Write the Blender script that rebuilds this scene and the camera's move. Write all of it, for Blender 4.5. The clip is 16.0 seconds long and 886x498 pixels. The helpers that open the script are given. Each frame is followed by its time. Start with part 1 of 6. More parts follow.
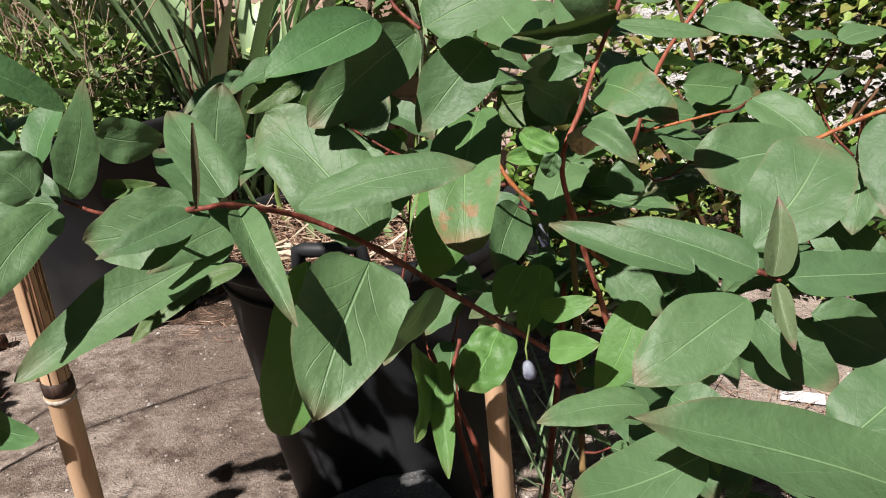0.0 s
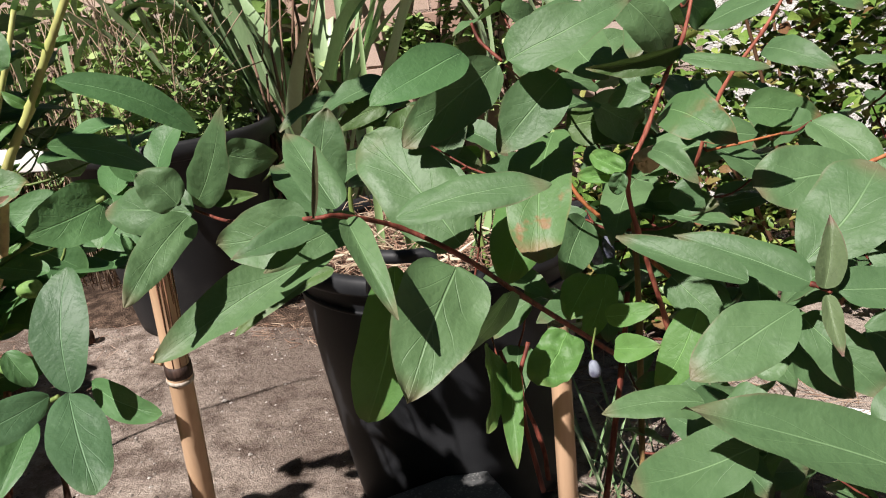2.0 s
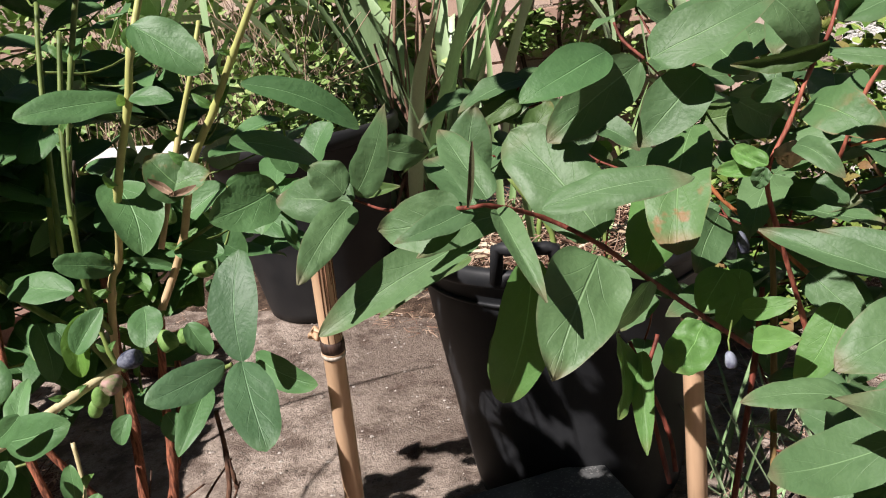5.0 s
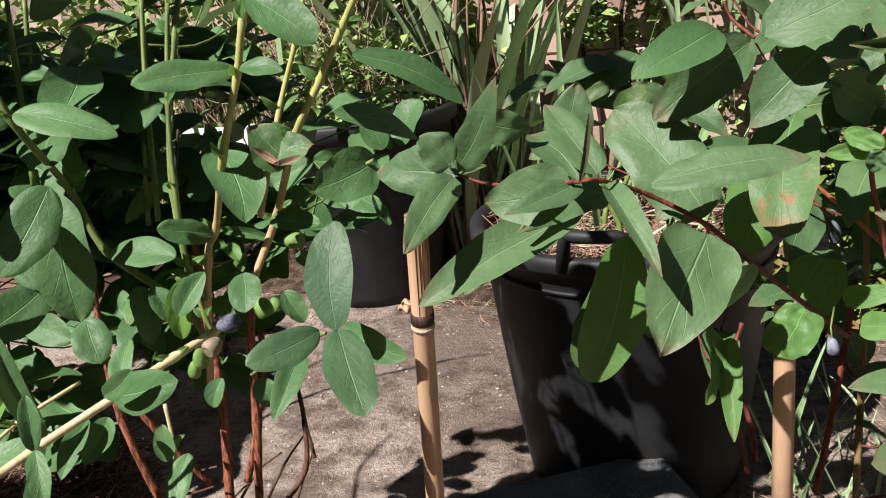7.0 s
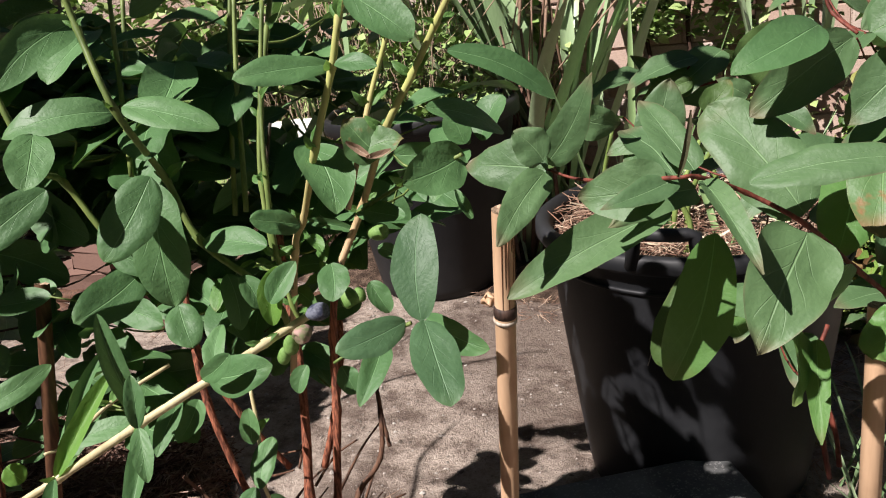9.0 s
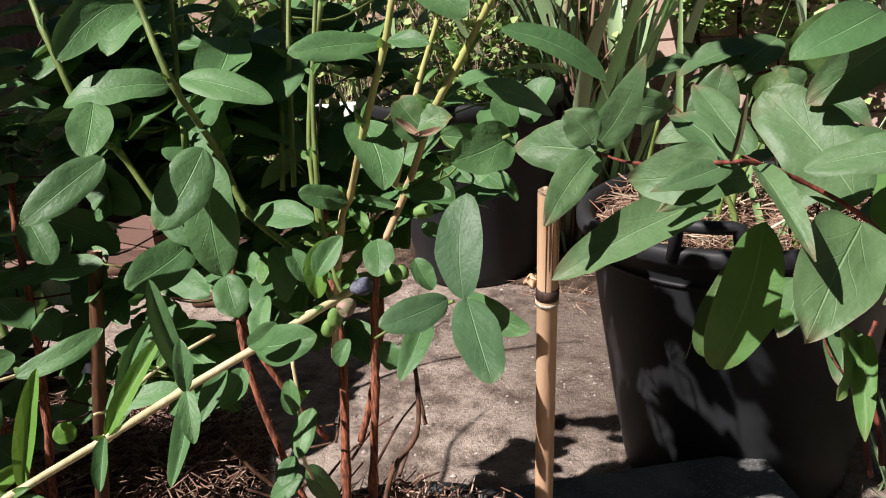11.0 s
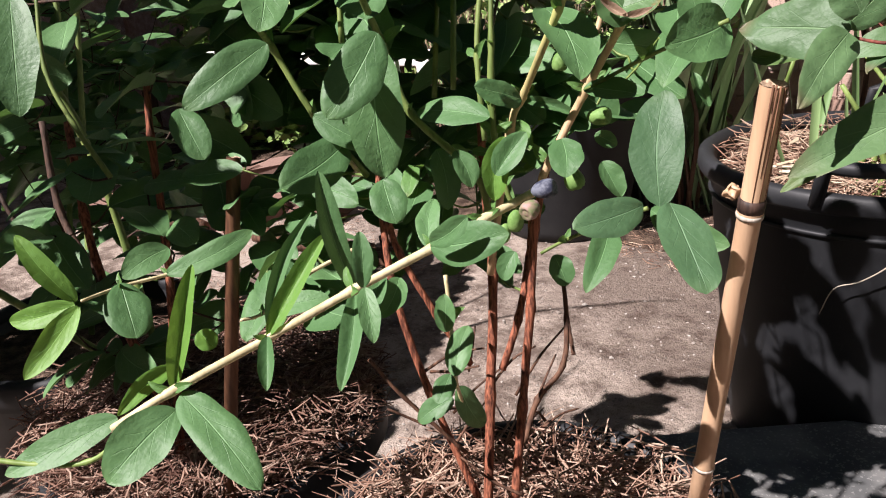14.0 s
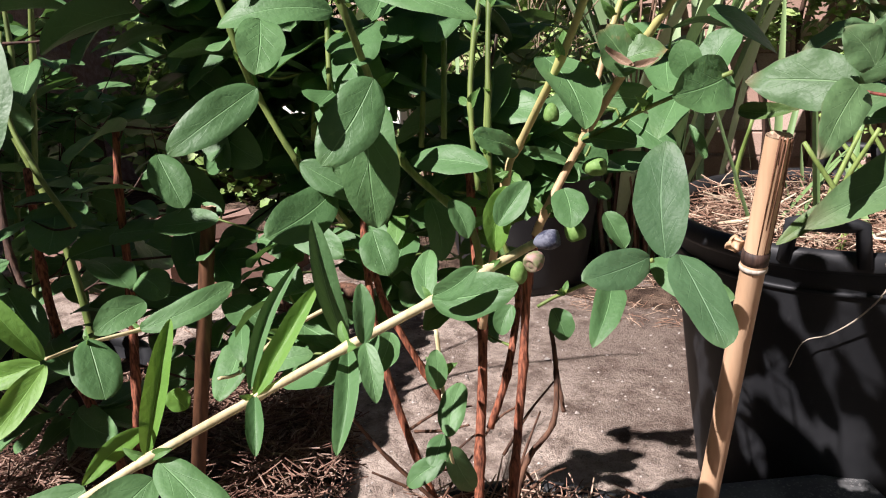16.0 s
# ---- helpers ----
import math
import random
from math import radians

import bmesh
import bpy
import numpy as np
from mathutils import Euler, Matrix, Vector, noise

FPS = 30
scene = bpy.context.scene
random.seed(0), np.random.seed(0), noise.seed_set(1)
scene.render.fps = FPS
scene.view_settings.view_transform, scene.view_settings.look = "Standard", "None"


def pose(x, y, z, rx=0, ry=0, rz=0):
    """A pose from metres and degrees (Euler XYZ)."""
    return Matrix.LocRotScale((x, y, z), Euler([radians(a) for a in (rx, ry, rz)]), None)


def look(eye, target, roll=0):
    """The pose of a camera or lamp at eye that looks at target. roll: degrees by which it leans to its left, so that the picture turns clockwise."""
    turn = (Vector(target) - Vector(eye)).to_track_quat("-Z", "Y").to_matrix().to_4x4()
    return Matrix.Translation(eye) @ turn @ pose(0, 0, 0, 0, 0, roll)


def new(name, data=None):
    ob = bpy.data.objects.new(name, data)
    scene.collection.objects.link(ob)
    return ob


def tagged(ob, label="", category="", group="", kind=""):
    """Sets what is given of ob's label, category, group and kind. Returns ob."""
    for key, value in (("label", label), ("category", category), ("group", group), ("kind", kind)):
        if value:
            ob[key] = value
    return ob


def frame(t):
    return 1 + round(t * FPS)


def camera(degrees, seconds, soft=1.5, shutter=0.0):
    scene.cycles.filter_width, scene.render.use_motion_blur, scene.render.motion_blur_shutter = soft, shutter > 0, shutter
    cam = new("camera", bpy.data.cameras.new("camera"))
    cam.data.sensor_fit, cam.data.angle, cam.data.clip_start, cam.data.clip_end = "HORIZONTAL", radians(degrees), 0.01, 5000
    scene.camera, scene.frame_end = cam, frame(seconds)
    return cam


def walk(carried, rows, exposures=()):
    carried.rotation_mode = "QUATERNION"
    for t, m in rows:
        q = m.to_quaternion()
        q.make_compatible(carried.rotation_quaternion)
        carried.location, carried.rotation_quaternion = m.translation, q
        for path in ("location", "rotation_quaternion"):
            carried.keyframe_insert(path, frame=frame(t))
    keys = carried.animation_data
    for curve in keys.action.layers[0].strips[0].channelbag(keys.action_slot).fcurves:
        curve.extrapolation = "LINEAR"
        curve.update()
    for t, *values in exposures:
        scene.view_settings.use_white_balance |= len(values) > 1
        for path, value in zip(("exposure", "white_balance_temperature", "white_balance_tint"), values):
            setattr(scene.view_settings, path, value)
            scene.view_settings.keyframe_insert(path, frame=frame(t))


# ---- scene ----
cam = camera(61.3, 16.0, soft=1.1)
PATH = [
    (0, (0.016, 0.026, 0.748), (-0.129, 1.893, 0.045), -5.4),
    (0.5, (0.015, 0.014, 0.75), (-0.151, 1.884, 0.061), -5.4),
    (1, (0.013, 0.008, 0.754), (-0.182, 1.879, 0.074), -5.6),
    (1.5, (0.011, -0.003, 0.758), (-0.23, 1.872, 0.104), -5.5),
    (2, (0.011, -0.013, 0.762), (-0.291, 1.849, 0.098), -5.9),
    (2.5, (0.011, -0.018, 0.766), (-0.344, 1.837, 0.11), -6.4),
    (3, (0.013, -0.022, 0.768), (-0.387, 1.828, 0.123), -6.7),
    (3.5, (0.01, -0.024, 0.768), (-0.431, 1.817, 0.124), -7.0),
    (4, (0.008, -0.028, 0.769), (-0.482, 1.802, 0.127), -7.3),
    (6.5, (-0.02, -0.052, 0.765), (-0.708, 1.711, 0.116), -7.3),
    (7, (-0.027, -0.054, 0.764), (-0.726, 1.704, 0.115), -6.9),
    (7.5, (-0.034, -0.056, 0.764), (-0.76, 1.687, 0.106), -7.0),
    (8, (-0.042, -0.06, 0.765), (-0.799, 1.671, 0.109), -7.0),
    (8.5, (-0.043, -0.064, 0.767), (-0.843, 1.651, 0.12), -7.1),
    (11, (-0.046, -0.073, 0.763), (-0.959, 1.579, 0.101), -6.1),
    (11.5, (-0.057, -0.085, 0.761), (-1.026, 1.538, 0.106), -5.4),
    (12, (-0.062, -0.088, 0.759), (-1.056, 1.521, 0.108), -5.5),
    (12.5, (-0.07, -0.09, 0.757), (-1.084, 1.5, 0.091), -5.4),
    (13, (-0.085, -0.084, 0.737), (-1.119, 1.477, 0.034), -5.3),
    (13.5, (-0.106, -0.084, 0.727), (-1.153, 1.461, 0.01), -5.6),
    (14, (-0.125, -0.089, 0.722), (-1.162, 1.455, -0.012), -5.4),
    (14.5, (-0.141, -0.091, 0.718), (-1.146, 1.473, -0.02), -4.5),
    (15, (-0.149, -0.093, 0.718), (-1.132, 1.502, 0.019), -4.0),
    (15.5, (-0.151, -0.092, 0.718), (-1.117, 1.536, 0.073), -4.0),
    (16, (-0.158, -0.089, 0.717), (-1.092, 1.571, 0.108), -3.8),
]
walk(cam, [(t, look(eye, target, roll)) for t, eye, target, roll in PATH], [(0.0, 0.65, 6350, 14), (7.0, 0.71, 6350, 16), (12.0, 0.71, 6350, 17), (12.45, 0.98, 6250, 20), (16.0, 0.99, 6250, 20)])

# ---- light ----
SUN_FROM = Vector((-0.37, -0.62, 0.86)).normalized()
world = bpy.data.worlds.new("sky")
scene.world = world
world.use_nodes = True
wn = world.node_tree.nodes
sky = wn.new("ShaderNodeTexSky")
sky.sky_type, sky.sun_disc = "NISHITA", False
sky.sun_elevation = math.asin(SUN_FROM.z)
sky.sun_rotation = math.atan2(SUN_FROM.x, SUN_FROM.y)
world.node_tree.links.new(sky.outputs[0], wn["Background"].inputs[0])
wn["Background"].inputs[1].default_value = 0.0135
sun_data = bpy.data.lights.new("sun", "SUN")
sun_data.energy, sun_data.angle, sun_data.color = 5.5, radians(0.53), (1.0, 0.95, 0.87)
sun = new("sun", sun_data)
sun.matrix_basis = look(SUN_FROM * 10, (0, 0, 0))


# ---- node helpers ----
class Nodes:
    """Short way to write a node material."""

    def __init__(self, name):
        self.mat = bpy.data.materials.new(name)
        self.mat.use_nodes = True
        self.tree = self.mat.node_tree
        self.bsdf = self.tree.nodes["Principled BSDF"]
        self.out = self.tree.nodes["Material Output"]

    def add(self, kind, **sockets):
        node = self.tree.nodes.new(kind)
        for key, value in sockets.items():
            self.put(node, key, value)
        return node

    def put(self, node, key, value):
        socket = node.inputs[int(key[1:])] if key[0] == "i" and key[1:].isdigit() else node.inputs[key.replace("_", " ")]
        if isinstance(value, bpy.types.NodeSocket):
            self.tree.links.new(value, socket)
        else:
            socket.default_value = value

    def math(self, op, a, b=0.0, c=0.0):
        node = self.add("ShaderNodeMath", i0=a, i1=b, i2=c)
        node.operation = op
        return node.outputs[0]

    def step(self, x, lo, hi):
        node = self.add("ShaderNodeMapRange", i0=x, i1=lo, i2=hi, i3=0.0, i4=1.0)
        node.interpolation_type = "SMOOTHSTEP"
        return node.outputs[0]

    def mix(self, fac, a, b, blend="MIX"):
        node = self.tree.nodes.new("ShaderNodeMix")
        node.data_type, node.blend_type = "RGBA", blend
        for socket, value in ((node.inputs[0], fac), (node.inputs[6], a), (node.inputs[7], b)):
            if isinstance(value, bpy.types.NodeSocket):
                self.tree.links.new(value, socket)
            else:
                socket.default_value = value if socket == node.inputs[0] else (*value[:3], 1.0)
        return node.outputs[2]

    def coords(self, kind="Object"):
        return self.tree.nodes.new("ShaderNodeTexCoord").outputs[kind]

    def noise(self, scale, detail=4.0, vec=None, rough=0.55):
        node = self.add("ShaderNodeTexNoise", Scale=scale, Detail=detail, Roughness=rough)
        if vec is not None:
            self.put(node, "Vector", vec)
        return node.outputs["Fac"]

    def stretch(self, vec, sx, sy, sz):
        node = self.add("ShaderNodeMapping", Vector=vec, Scale=(sx, sy, sz))
        return node.outputs[0]

    def random(self):
        return self.tree.nodes.new("ShaderNodeObjectInfo").outputs["Random"]

    def island(self):
        return self.tree.nodes.new("ShaderNodeNewGeometry").outputs["Random Per Island"]

    def bump(self, height, strength=0.3, distance=0.002):
        node = self.add("ShaderNodeBump", Strength=strength, Distance=distance, Height=height)
        self.put(self.bsdf, "Normal", node.outputs[0])
        return node.outputs[0]

    def finish(self, colour, rough=0.6, spec=0.4, metal=0.0):
        self.put(self.bsdf, "Base_Color", colour if isinstance(colour, bpy.types.NodeSocket) else (*colour, 1.0))
        self.put(self.bsdf, "Roughness", rough)
        self.put(self.bsdf, "Specular_IOR_Level", spec)
        self.put(self.bsdf, "Metallic", metal)
        return self.mat


# ---- materials ----
def leaf_material(name, deep, fresh, edge, edge_amount, glow, spots=0.0, through_light=0.13):
    """A leaf: pale midrib, side veins, tinted edge, mottling, light through the blade."""
    n = Nodes(name)
    split = n.add("ShaderNodeSeparateXYZ", Vector=n.coords("UV"))
    across = n.math("ABSOLUTE", n.math("MULTIPLY_ADD", split.outputs[0], 2.0, -1.0))
    along = split.outputs[1]
    rnd = n.random()
    place = n.coords("Object")
    coarse, fine, quilt = n.noise(45.0, 3.0, place), n.noise(420.0, 3.0, place), n.noise(150.0, 2.0, place)
    col = n.mix(n.math("MULTIPLY_ADD", rnd, 0.75, n.math("MULTIPLY", n.math("SUBTRACT", coarse, 0.25), 0.6)), deep, fresh)
    col = n.mix(n.math("MULTIPLY", n.step(quilt, 0.5, 0.8), 0.25), col, tuple(c * 0.7 for c in deep))
    col = n.mix(n.math("MULTIPLY", fine, 0.22), col, tuple(c * 0.55 for c in deep))
    rib = n.math("MULTIPLY", n.math("SUBTRACT", 1.0, n.step(across, 0.008, 0.040)), n.math("SUBTRACT", 1.0, n.math("MULTIPLY", n.step(along, 0.45, 0.95), 0.7)))
    drift = n.math("MULTIPLY", n.noise(22.0, 2.0, place), 0.9)
    bow = n.math("MULTIPLY", n.math("POWER", across, 0.8), -1.9)
    phase = n.math("FRACT", n.math("ADD", n.math("MULTIPLY_ADD", along, 4.2, drift), bow))
    side = n.math("SUBTRACT", 1.0, n.step(n.math("ABSOLUTE", n.math("SUBTRACT", phase, 0.5)), 0.008, 0.045))
    side = n.math("MULTIPLY", side, n.math("SUBTRACT", 1.0, n.step(across, 0.30, 0.80)))
    puff = n.math("ABSOLUTE", n.math("SUBTRACT", phase, 0.5))
    veins = n.math("MAXIMUM", rib, n.math("MULTIPLY", side, n.math("MULTIPLY_ADD", rnd, 0.30, 0.10)))
    pale = tuple(min(1.0, c * 1.9 + 0.05) for c in fresh)
    col = n.mix(n.math("MULTIPLY", veins, 0.46), col, pale)
    rim = n.math("MAXIMUM", n.math("MULTIPLY", n.step(across, 0.90, 1.0), n.step(along, 0.35, 0.95)), n.step(along, 0.80, 1.0))
    rim = n.math("MULTIPLY", rim, n.math("MULTIPLY", n.step(n.noise(30.0, 2.0, place), 0.35, 0.65), edge_amount))
    col = n.mix(rim, col, edge)
    if spots:
        blot = n.step(n.noise(70.0, 4.0, place), 0.56, 0.68)
        blot = n.math("MULTIPLY", blot, n.math("MULTIPLY", n.step(along, 0.35, 0.8), spots))
        col = n.mix(blot, col, (0.22, 0.12, 0.05))
    relief = n.math("ADD", n.math("SUBTRACT", n.math("MULTIPLY", veins, -0.45), n.math("MULTIPLY", puff, 0.10)), n.math("ADD", n.math("MULTIPLY", coarse, 0.8), n.math("MULTIPLY_ADD", quilt, 0.45, n.math("MULTIPLY", fine, 0.25))))
    normal = n.bump(relief, 0.52, 0.0021)
    n.finish(col, n.math("MULTIPLY_ADD", coarse, 0.25, 0.40), 0.36)
    thin = n.add("ShaderNodeBsdfTranslucent", Color=n.mix(0.5, col, glow), Normal=normal)
    both = n.add("ShaderNodeMixShader", i0=through_light, i1=n.bsdf.outputs[0], i2=thin.outputs[0])
    n.tree.links.new(both.outputs[0], n.out.inputs[0])
    return n.mat


PINK, TAN = (0.22, 0.115, 0.09), (0.22, 0.15, 0.07)
LEAF = {
    "blue": leaf_material("bluish_leaf", (0.063, 0.127, 0.053), (0.109, 0.193, 0.080), PINK, 0.55, (0.20, 0.40, 0.05)),
    "green": leaf_material("green_leaf", (0.060, 0.139, 0.050), (0.108, 0.223, 0.083), (0.12, 0.21, 0.07), 0.3, (0.22, 0.44, 0.05)),
    "deep": leaf_material("deep_green_leaf", (0.050, 0.111, 0.049), (0.086, 0.170, 0.078), (0.10, 0.16, 0.06), 0.3, (0.18, 0.38, 0.05)),
    "lime": leaf_material("fresh_green_leaf", (0.084, 0.192, 0.050), (0.138, 0.280, 0.076), TAN, 0.45, (0.26, 0.46, 0.05), 0.0, 0.28),
    "young": leaf_material("young_leaf", (0.110, 0.250, 0.040), (0.175, 0.350, 0.066), (0.2, 0.3, 0.06), 0.3, (0.36, 0.58, 0.06), 0.0, 0.30),
    "olive": leaf_material("olive_leaf", (0.050, 0.096, 0.026), (0.085, 0.150, 0.042), TAN, 0.6, (0.16, 0.24, 0.04)),
    "spot": leaf_material("browned_leaf", (0.068, 0.140, 0.052), (0.105, 0.200, 0.068), (0.28, 0.13, 0.07), 1.0, (0.22, 0.40, 0.05), 0.9),
    "pink": leaf_material("pinkish_leaf", (0.090, 0.120, 0.065), (0.125, 0.180, 0.080), (0.25, 0.09, 0.11), 1.0, (0.28, 0.27, 0.08)),
    "withered": leaf_material("withered_leaf", (0.22, 0.14, 0.095), (0.36, 0.26, 0.18), (0.18, 0.10, 0.06), 0.5, (0.36, 0.25, 0.14)),
    "brown": leaf_material("dark_curled_leaf", (0.060, 0.058, 0.030), (0.085, 0.085, 0.042), (0.08, 0.03, 0.02), 0.6, (0.12, 0.09, 0.03)),
}


def bark_material(name, dark, light, scale=1.0, rough=0.62, bump=0.5):
    n = Nodes(name)
    place = n.coords("Object")
    streak = n.noise(300.0 * scale, 4.0, n.stretch(place, 1.0, 1.0, 0.045))
    patch = n.noise(35.0 * scale, 3.0, place)
    col = n.mix(n.step(streak, 0.3, 0.7), dark, light)
    col = n.mix(n.math("MULTIPLY", n.step(patch, 0.55, 0.75), 0.5), col, tuple(c * 0.5 for c in dark))
    n.bump(n.math("ADD", streak, n.math("MULTIPLY", patch, 0.5)), bump, 0.0015)
    return n.finish(col, rough, 0.3)


def ripening_material(name, old, young, turn=0.45):
    """A shoot that is woody and tan below and still green above."""
    n = Nodes(name)
    place = n.coords("Object")
    height = n.add("ShaderNodeSeparateXYZ", Vector=n.coords("Generated")).outputs[2]
    streak = n.noise(240.0, 4.0, n.stretch(place, 1.0, 1.0, 0.08))
    age = n.step(n.math("MULTIPLY_ADD", n.noise(30.0, 3.0, place), 0.35, height), turn - 0.1, turn + 0.42)
    col = n.mix(age, old, young)
    col = n.mix(n.math("MULTIPLY", n.step(streak, 0.45, 0.75), 0.45), col, tuple(c * 0.45 for c in old))
    n.bump(streak, 0.3, 0.001)
    return n.finish(col, 0.5, 0.3)


STEM = {
    "ripe": ripening_material("ripening_shoot", (0.52, 0.36, 0.21), (0.40, 0.42, 0.14)),
    "red": bark_material("red_stem", (0.075, 0.018, 0.012), (0.21, 0.055, 0.035)),
    "blush": bark_material("rosy_stem", (0.17, 0.040, 0.026), (0.40, 0.135, 0.085)),
    "redlight": bark_material("orange_stem", (0.24, 0.065, 0.025), (0.42, 0.16, 0.06)),
    "tan": bark_material("tan_stem", (0.13, 0.09, 0.035), (0.26, 0.17, 0.07)),
    "straw": bark_material("straw_stem", (0.44, 0.37, 0.20), (0.62, 0.55, 0.33), 0.6, 0.5, 0.25),
    "green": bark_material("green_stem", (0.09, 0.14, 0.035), (0.19, 0.25, 0.07), 0.6, 0.5, 0.25),
    "olive": bark_material("olive_stem", (0.15, 0.14, 0.045), (0.27, 0.25, 0.095), 0.6, 0.5, 0.25),
    "lime": bark_material("lime_stem", (0.14, 0.21, 0.05), (0.23, 0.31, 0.09), 0.6, 0.5, 0.2),
    "redbark": bark_material("peeling_red_bark", (0.060, 0.018, 0.010), (0.36, 0.125, 0.068), 1.7, 0.7, 0.8),
    "deadbark": bark_material("dead_brown_bark", (0.045, 0.022, 0.014), (0.15, 0.075, 0.045), 0.8, 0.75, 0.9),
    "darkbark": bark_material("dark_bark", (0.030, 0.018, 0.012), (0.085, 0.045, 0.030), 0.8, 0.75, 0.9),
    "dead": bark_material("blackened_stem", (0.015, 0.012, 0.008), (0.05, 0.035, 0.02)),
}


def plastic_material(name, colour, dust):
    n = Nodes(name)
    place = n.coords("Object")
    grime = n.noise(9.0, 5.0, place)
    scuff = n.noise(240.0, 3.0, n.stretch(place, 1.0, 1.0, 0.25))
    col = n.mix(n.math("MULTIPLY", n.step(grime, 0.42, 0.75), 0.5), colour, dust)
    col = n.mix(n.math("MULTIPLY", n.step(scuff, 0.6, 0.8), 0.35), col, dust)
    n.bump(n.math("ADD", scuff, grime), 0.12, 0.001)
    return n.finish(col, n.math("MULTIPLY_ADD", grime, 0.25, 0.42), 0.32)


BLACK_PLASTIC = plastic_material("black_plastic", (0.0125, 0.0132, 0.015), (0.040, 0.0415, 0.045))
GREY_PLASTIC = plastic_material("dusty_dark_plastic", (0.012, 0.0125, 0.014), (0.036, 0.035, 0.035))


def concrete_material():
    n = Nodes("worn_concrete")
    place = n.coords("Object")
    broad, mid, small = n.noise(2.6, 5.0, place, 0.6), n.noise(17.0, 6.0, place, 0.65), n.noise(75.0, 5.0, place, 0.7)
    grit = n.noise(330.0, 3.0, place, 0.7)
    speck = n.add("ShaderNodeTexVoronoi", Vector=place, Scale=150.0)
    col = n.mix(n.step(n.math("MULTIPLY_ADD", mid, 0.5, n.math("MULTIPLY", broad, 0.5)), 0.41, 0.56), (0.155, 0.116, 0.094), (0.435, 0.358, 0.300))
    col = n.mix(n.math("MULTIPLY", n.step(small, 0.46, 0.68), 0.50), col, (0.15, 0.11, 0.09))
    col = n.mix(n.math("MULTIPLY", n.step(grit, 0.52, 0.70), 0.55), col, (0.060, 0.045, 0.037))
    pick = n.step(n.noise(40.0, 2.0, place), 0.45, 0.56)
    chip = n.math("MULTIPLY", n.math("SUBTRACT", 1.0, n.step(speck.outputs["Distance"], 0.12, 0.26)), pick)
    col = n.mix(n.math("MULTIPLY", chip, 0.60), col, (0.52, 0.46, 0.40))
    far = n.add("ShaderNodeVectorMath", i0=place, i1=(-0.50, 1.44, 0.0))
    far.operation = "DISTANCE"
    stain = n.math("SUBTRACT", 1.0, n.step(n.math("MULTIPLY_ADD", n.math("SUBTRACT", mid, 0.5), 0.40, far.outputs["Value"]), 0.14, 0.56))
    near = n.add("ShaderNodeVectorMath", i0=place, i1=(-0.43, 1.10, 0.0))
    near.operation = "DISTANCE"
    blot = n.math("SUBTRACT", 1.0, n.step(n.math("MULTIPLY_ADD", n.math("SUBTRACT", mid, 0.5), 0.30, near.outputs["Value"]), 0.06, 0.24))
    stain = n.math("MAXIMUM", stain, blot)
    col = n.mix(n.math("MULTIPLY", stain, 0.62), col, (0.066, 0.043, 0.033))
    n.bump(n.math("ADD", n.math("MULTIPLY", grit, 0.5), n.math("ADD", n.math("MULTIPLY", mid, 1.2), n.math("MULTIPLY", small, 1.0))), 1.0, 0.008)
    return n.finish(col, 0.9, 0.15)


def soil_material(name="dry_soil", dark=(0.045, 0.030, 0.022), light=(0.16, 0.11, 0.08)):
    n = Nodes(name)
    place = n.coords("Object")
    a, b = n.noise(30.0, 5.0, place), n.noise(190.0, 4.0, place)
    col = n.mix(n.step(a, 0.35, 0.7), dark, light)
    col = n.mix(n.math("MULTIPLY", n.step(b, 0.5, 0.7), 0.6), col, tuple(c * 0.5 for c in dark))
    n.bump(n.math("ADD", a, b), 0.9, 0.01)
    return n.finish(col, 0.95, 0.1)


def island_material(name, *colours, rough=0.8, per_object=False):
    """Many small pieces, each with a tone of its own."""
    n = Nodes(name)
    ramp = n.add("ShaderNodeValToRGB", Fac=n.random() if per_object else n.island())
    ramp.color_ramp.interpolation = "LINEAR"
    ramp.color_ramp.elements[0].color, ramp.color_ramp.elements[1].color = (*colours[0], 1), (*colours[-1], 1)
    for k, c in enumerate(colours[1:-1], 1):
        ramp.color_ramp.elements.new(k / (len(colours) - 1)).color = (*c, 1)
    grain = n.noise(260.0, 3.0, n.coords("Object"))
    col = n.mix(n.math("MULTIPLY", n.step(grain, 0.4, 0.75), 0.4), ramp.outputs[0], tuple(c * 0.5 for c in colours[0]))
    n.bump(grain, 0.5, 0.001)
    return n.finish(col, rough, 0.25)


def blade_material(name, deep, fresh):
    """Long leaf blades: a tone for each, fine streaks along them."""
    n = Nodes(name)
    streak = n.noise(170.0, 2.0, n.stretch(n.coords("Object"), 1.0, 1.0, 0.04))
    col = n.mix(n.math("MULTIPLY_ADD", streak, 0.35, n.math("MULTIPLY", n.math("POWER", n.random(), 1.1), 0.85)), deep, fresh)
    n.bump(streak, 0.25, 0.001)
    return n.finish(col, 0.42, 0.4)


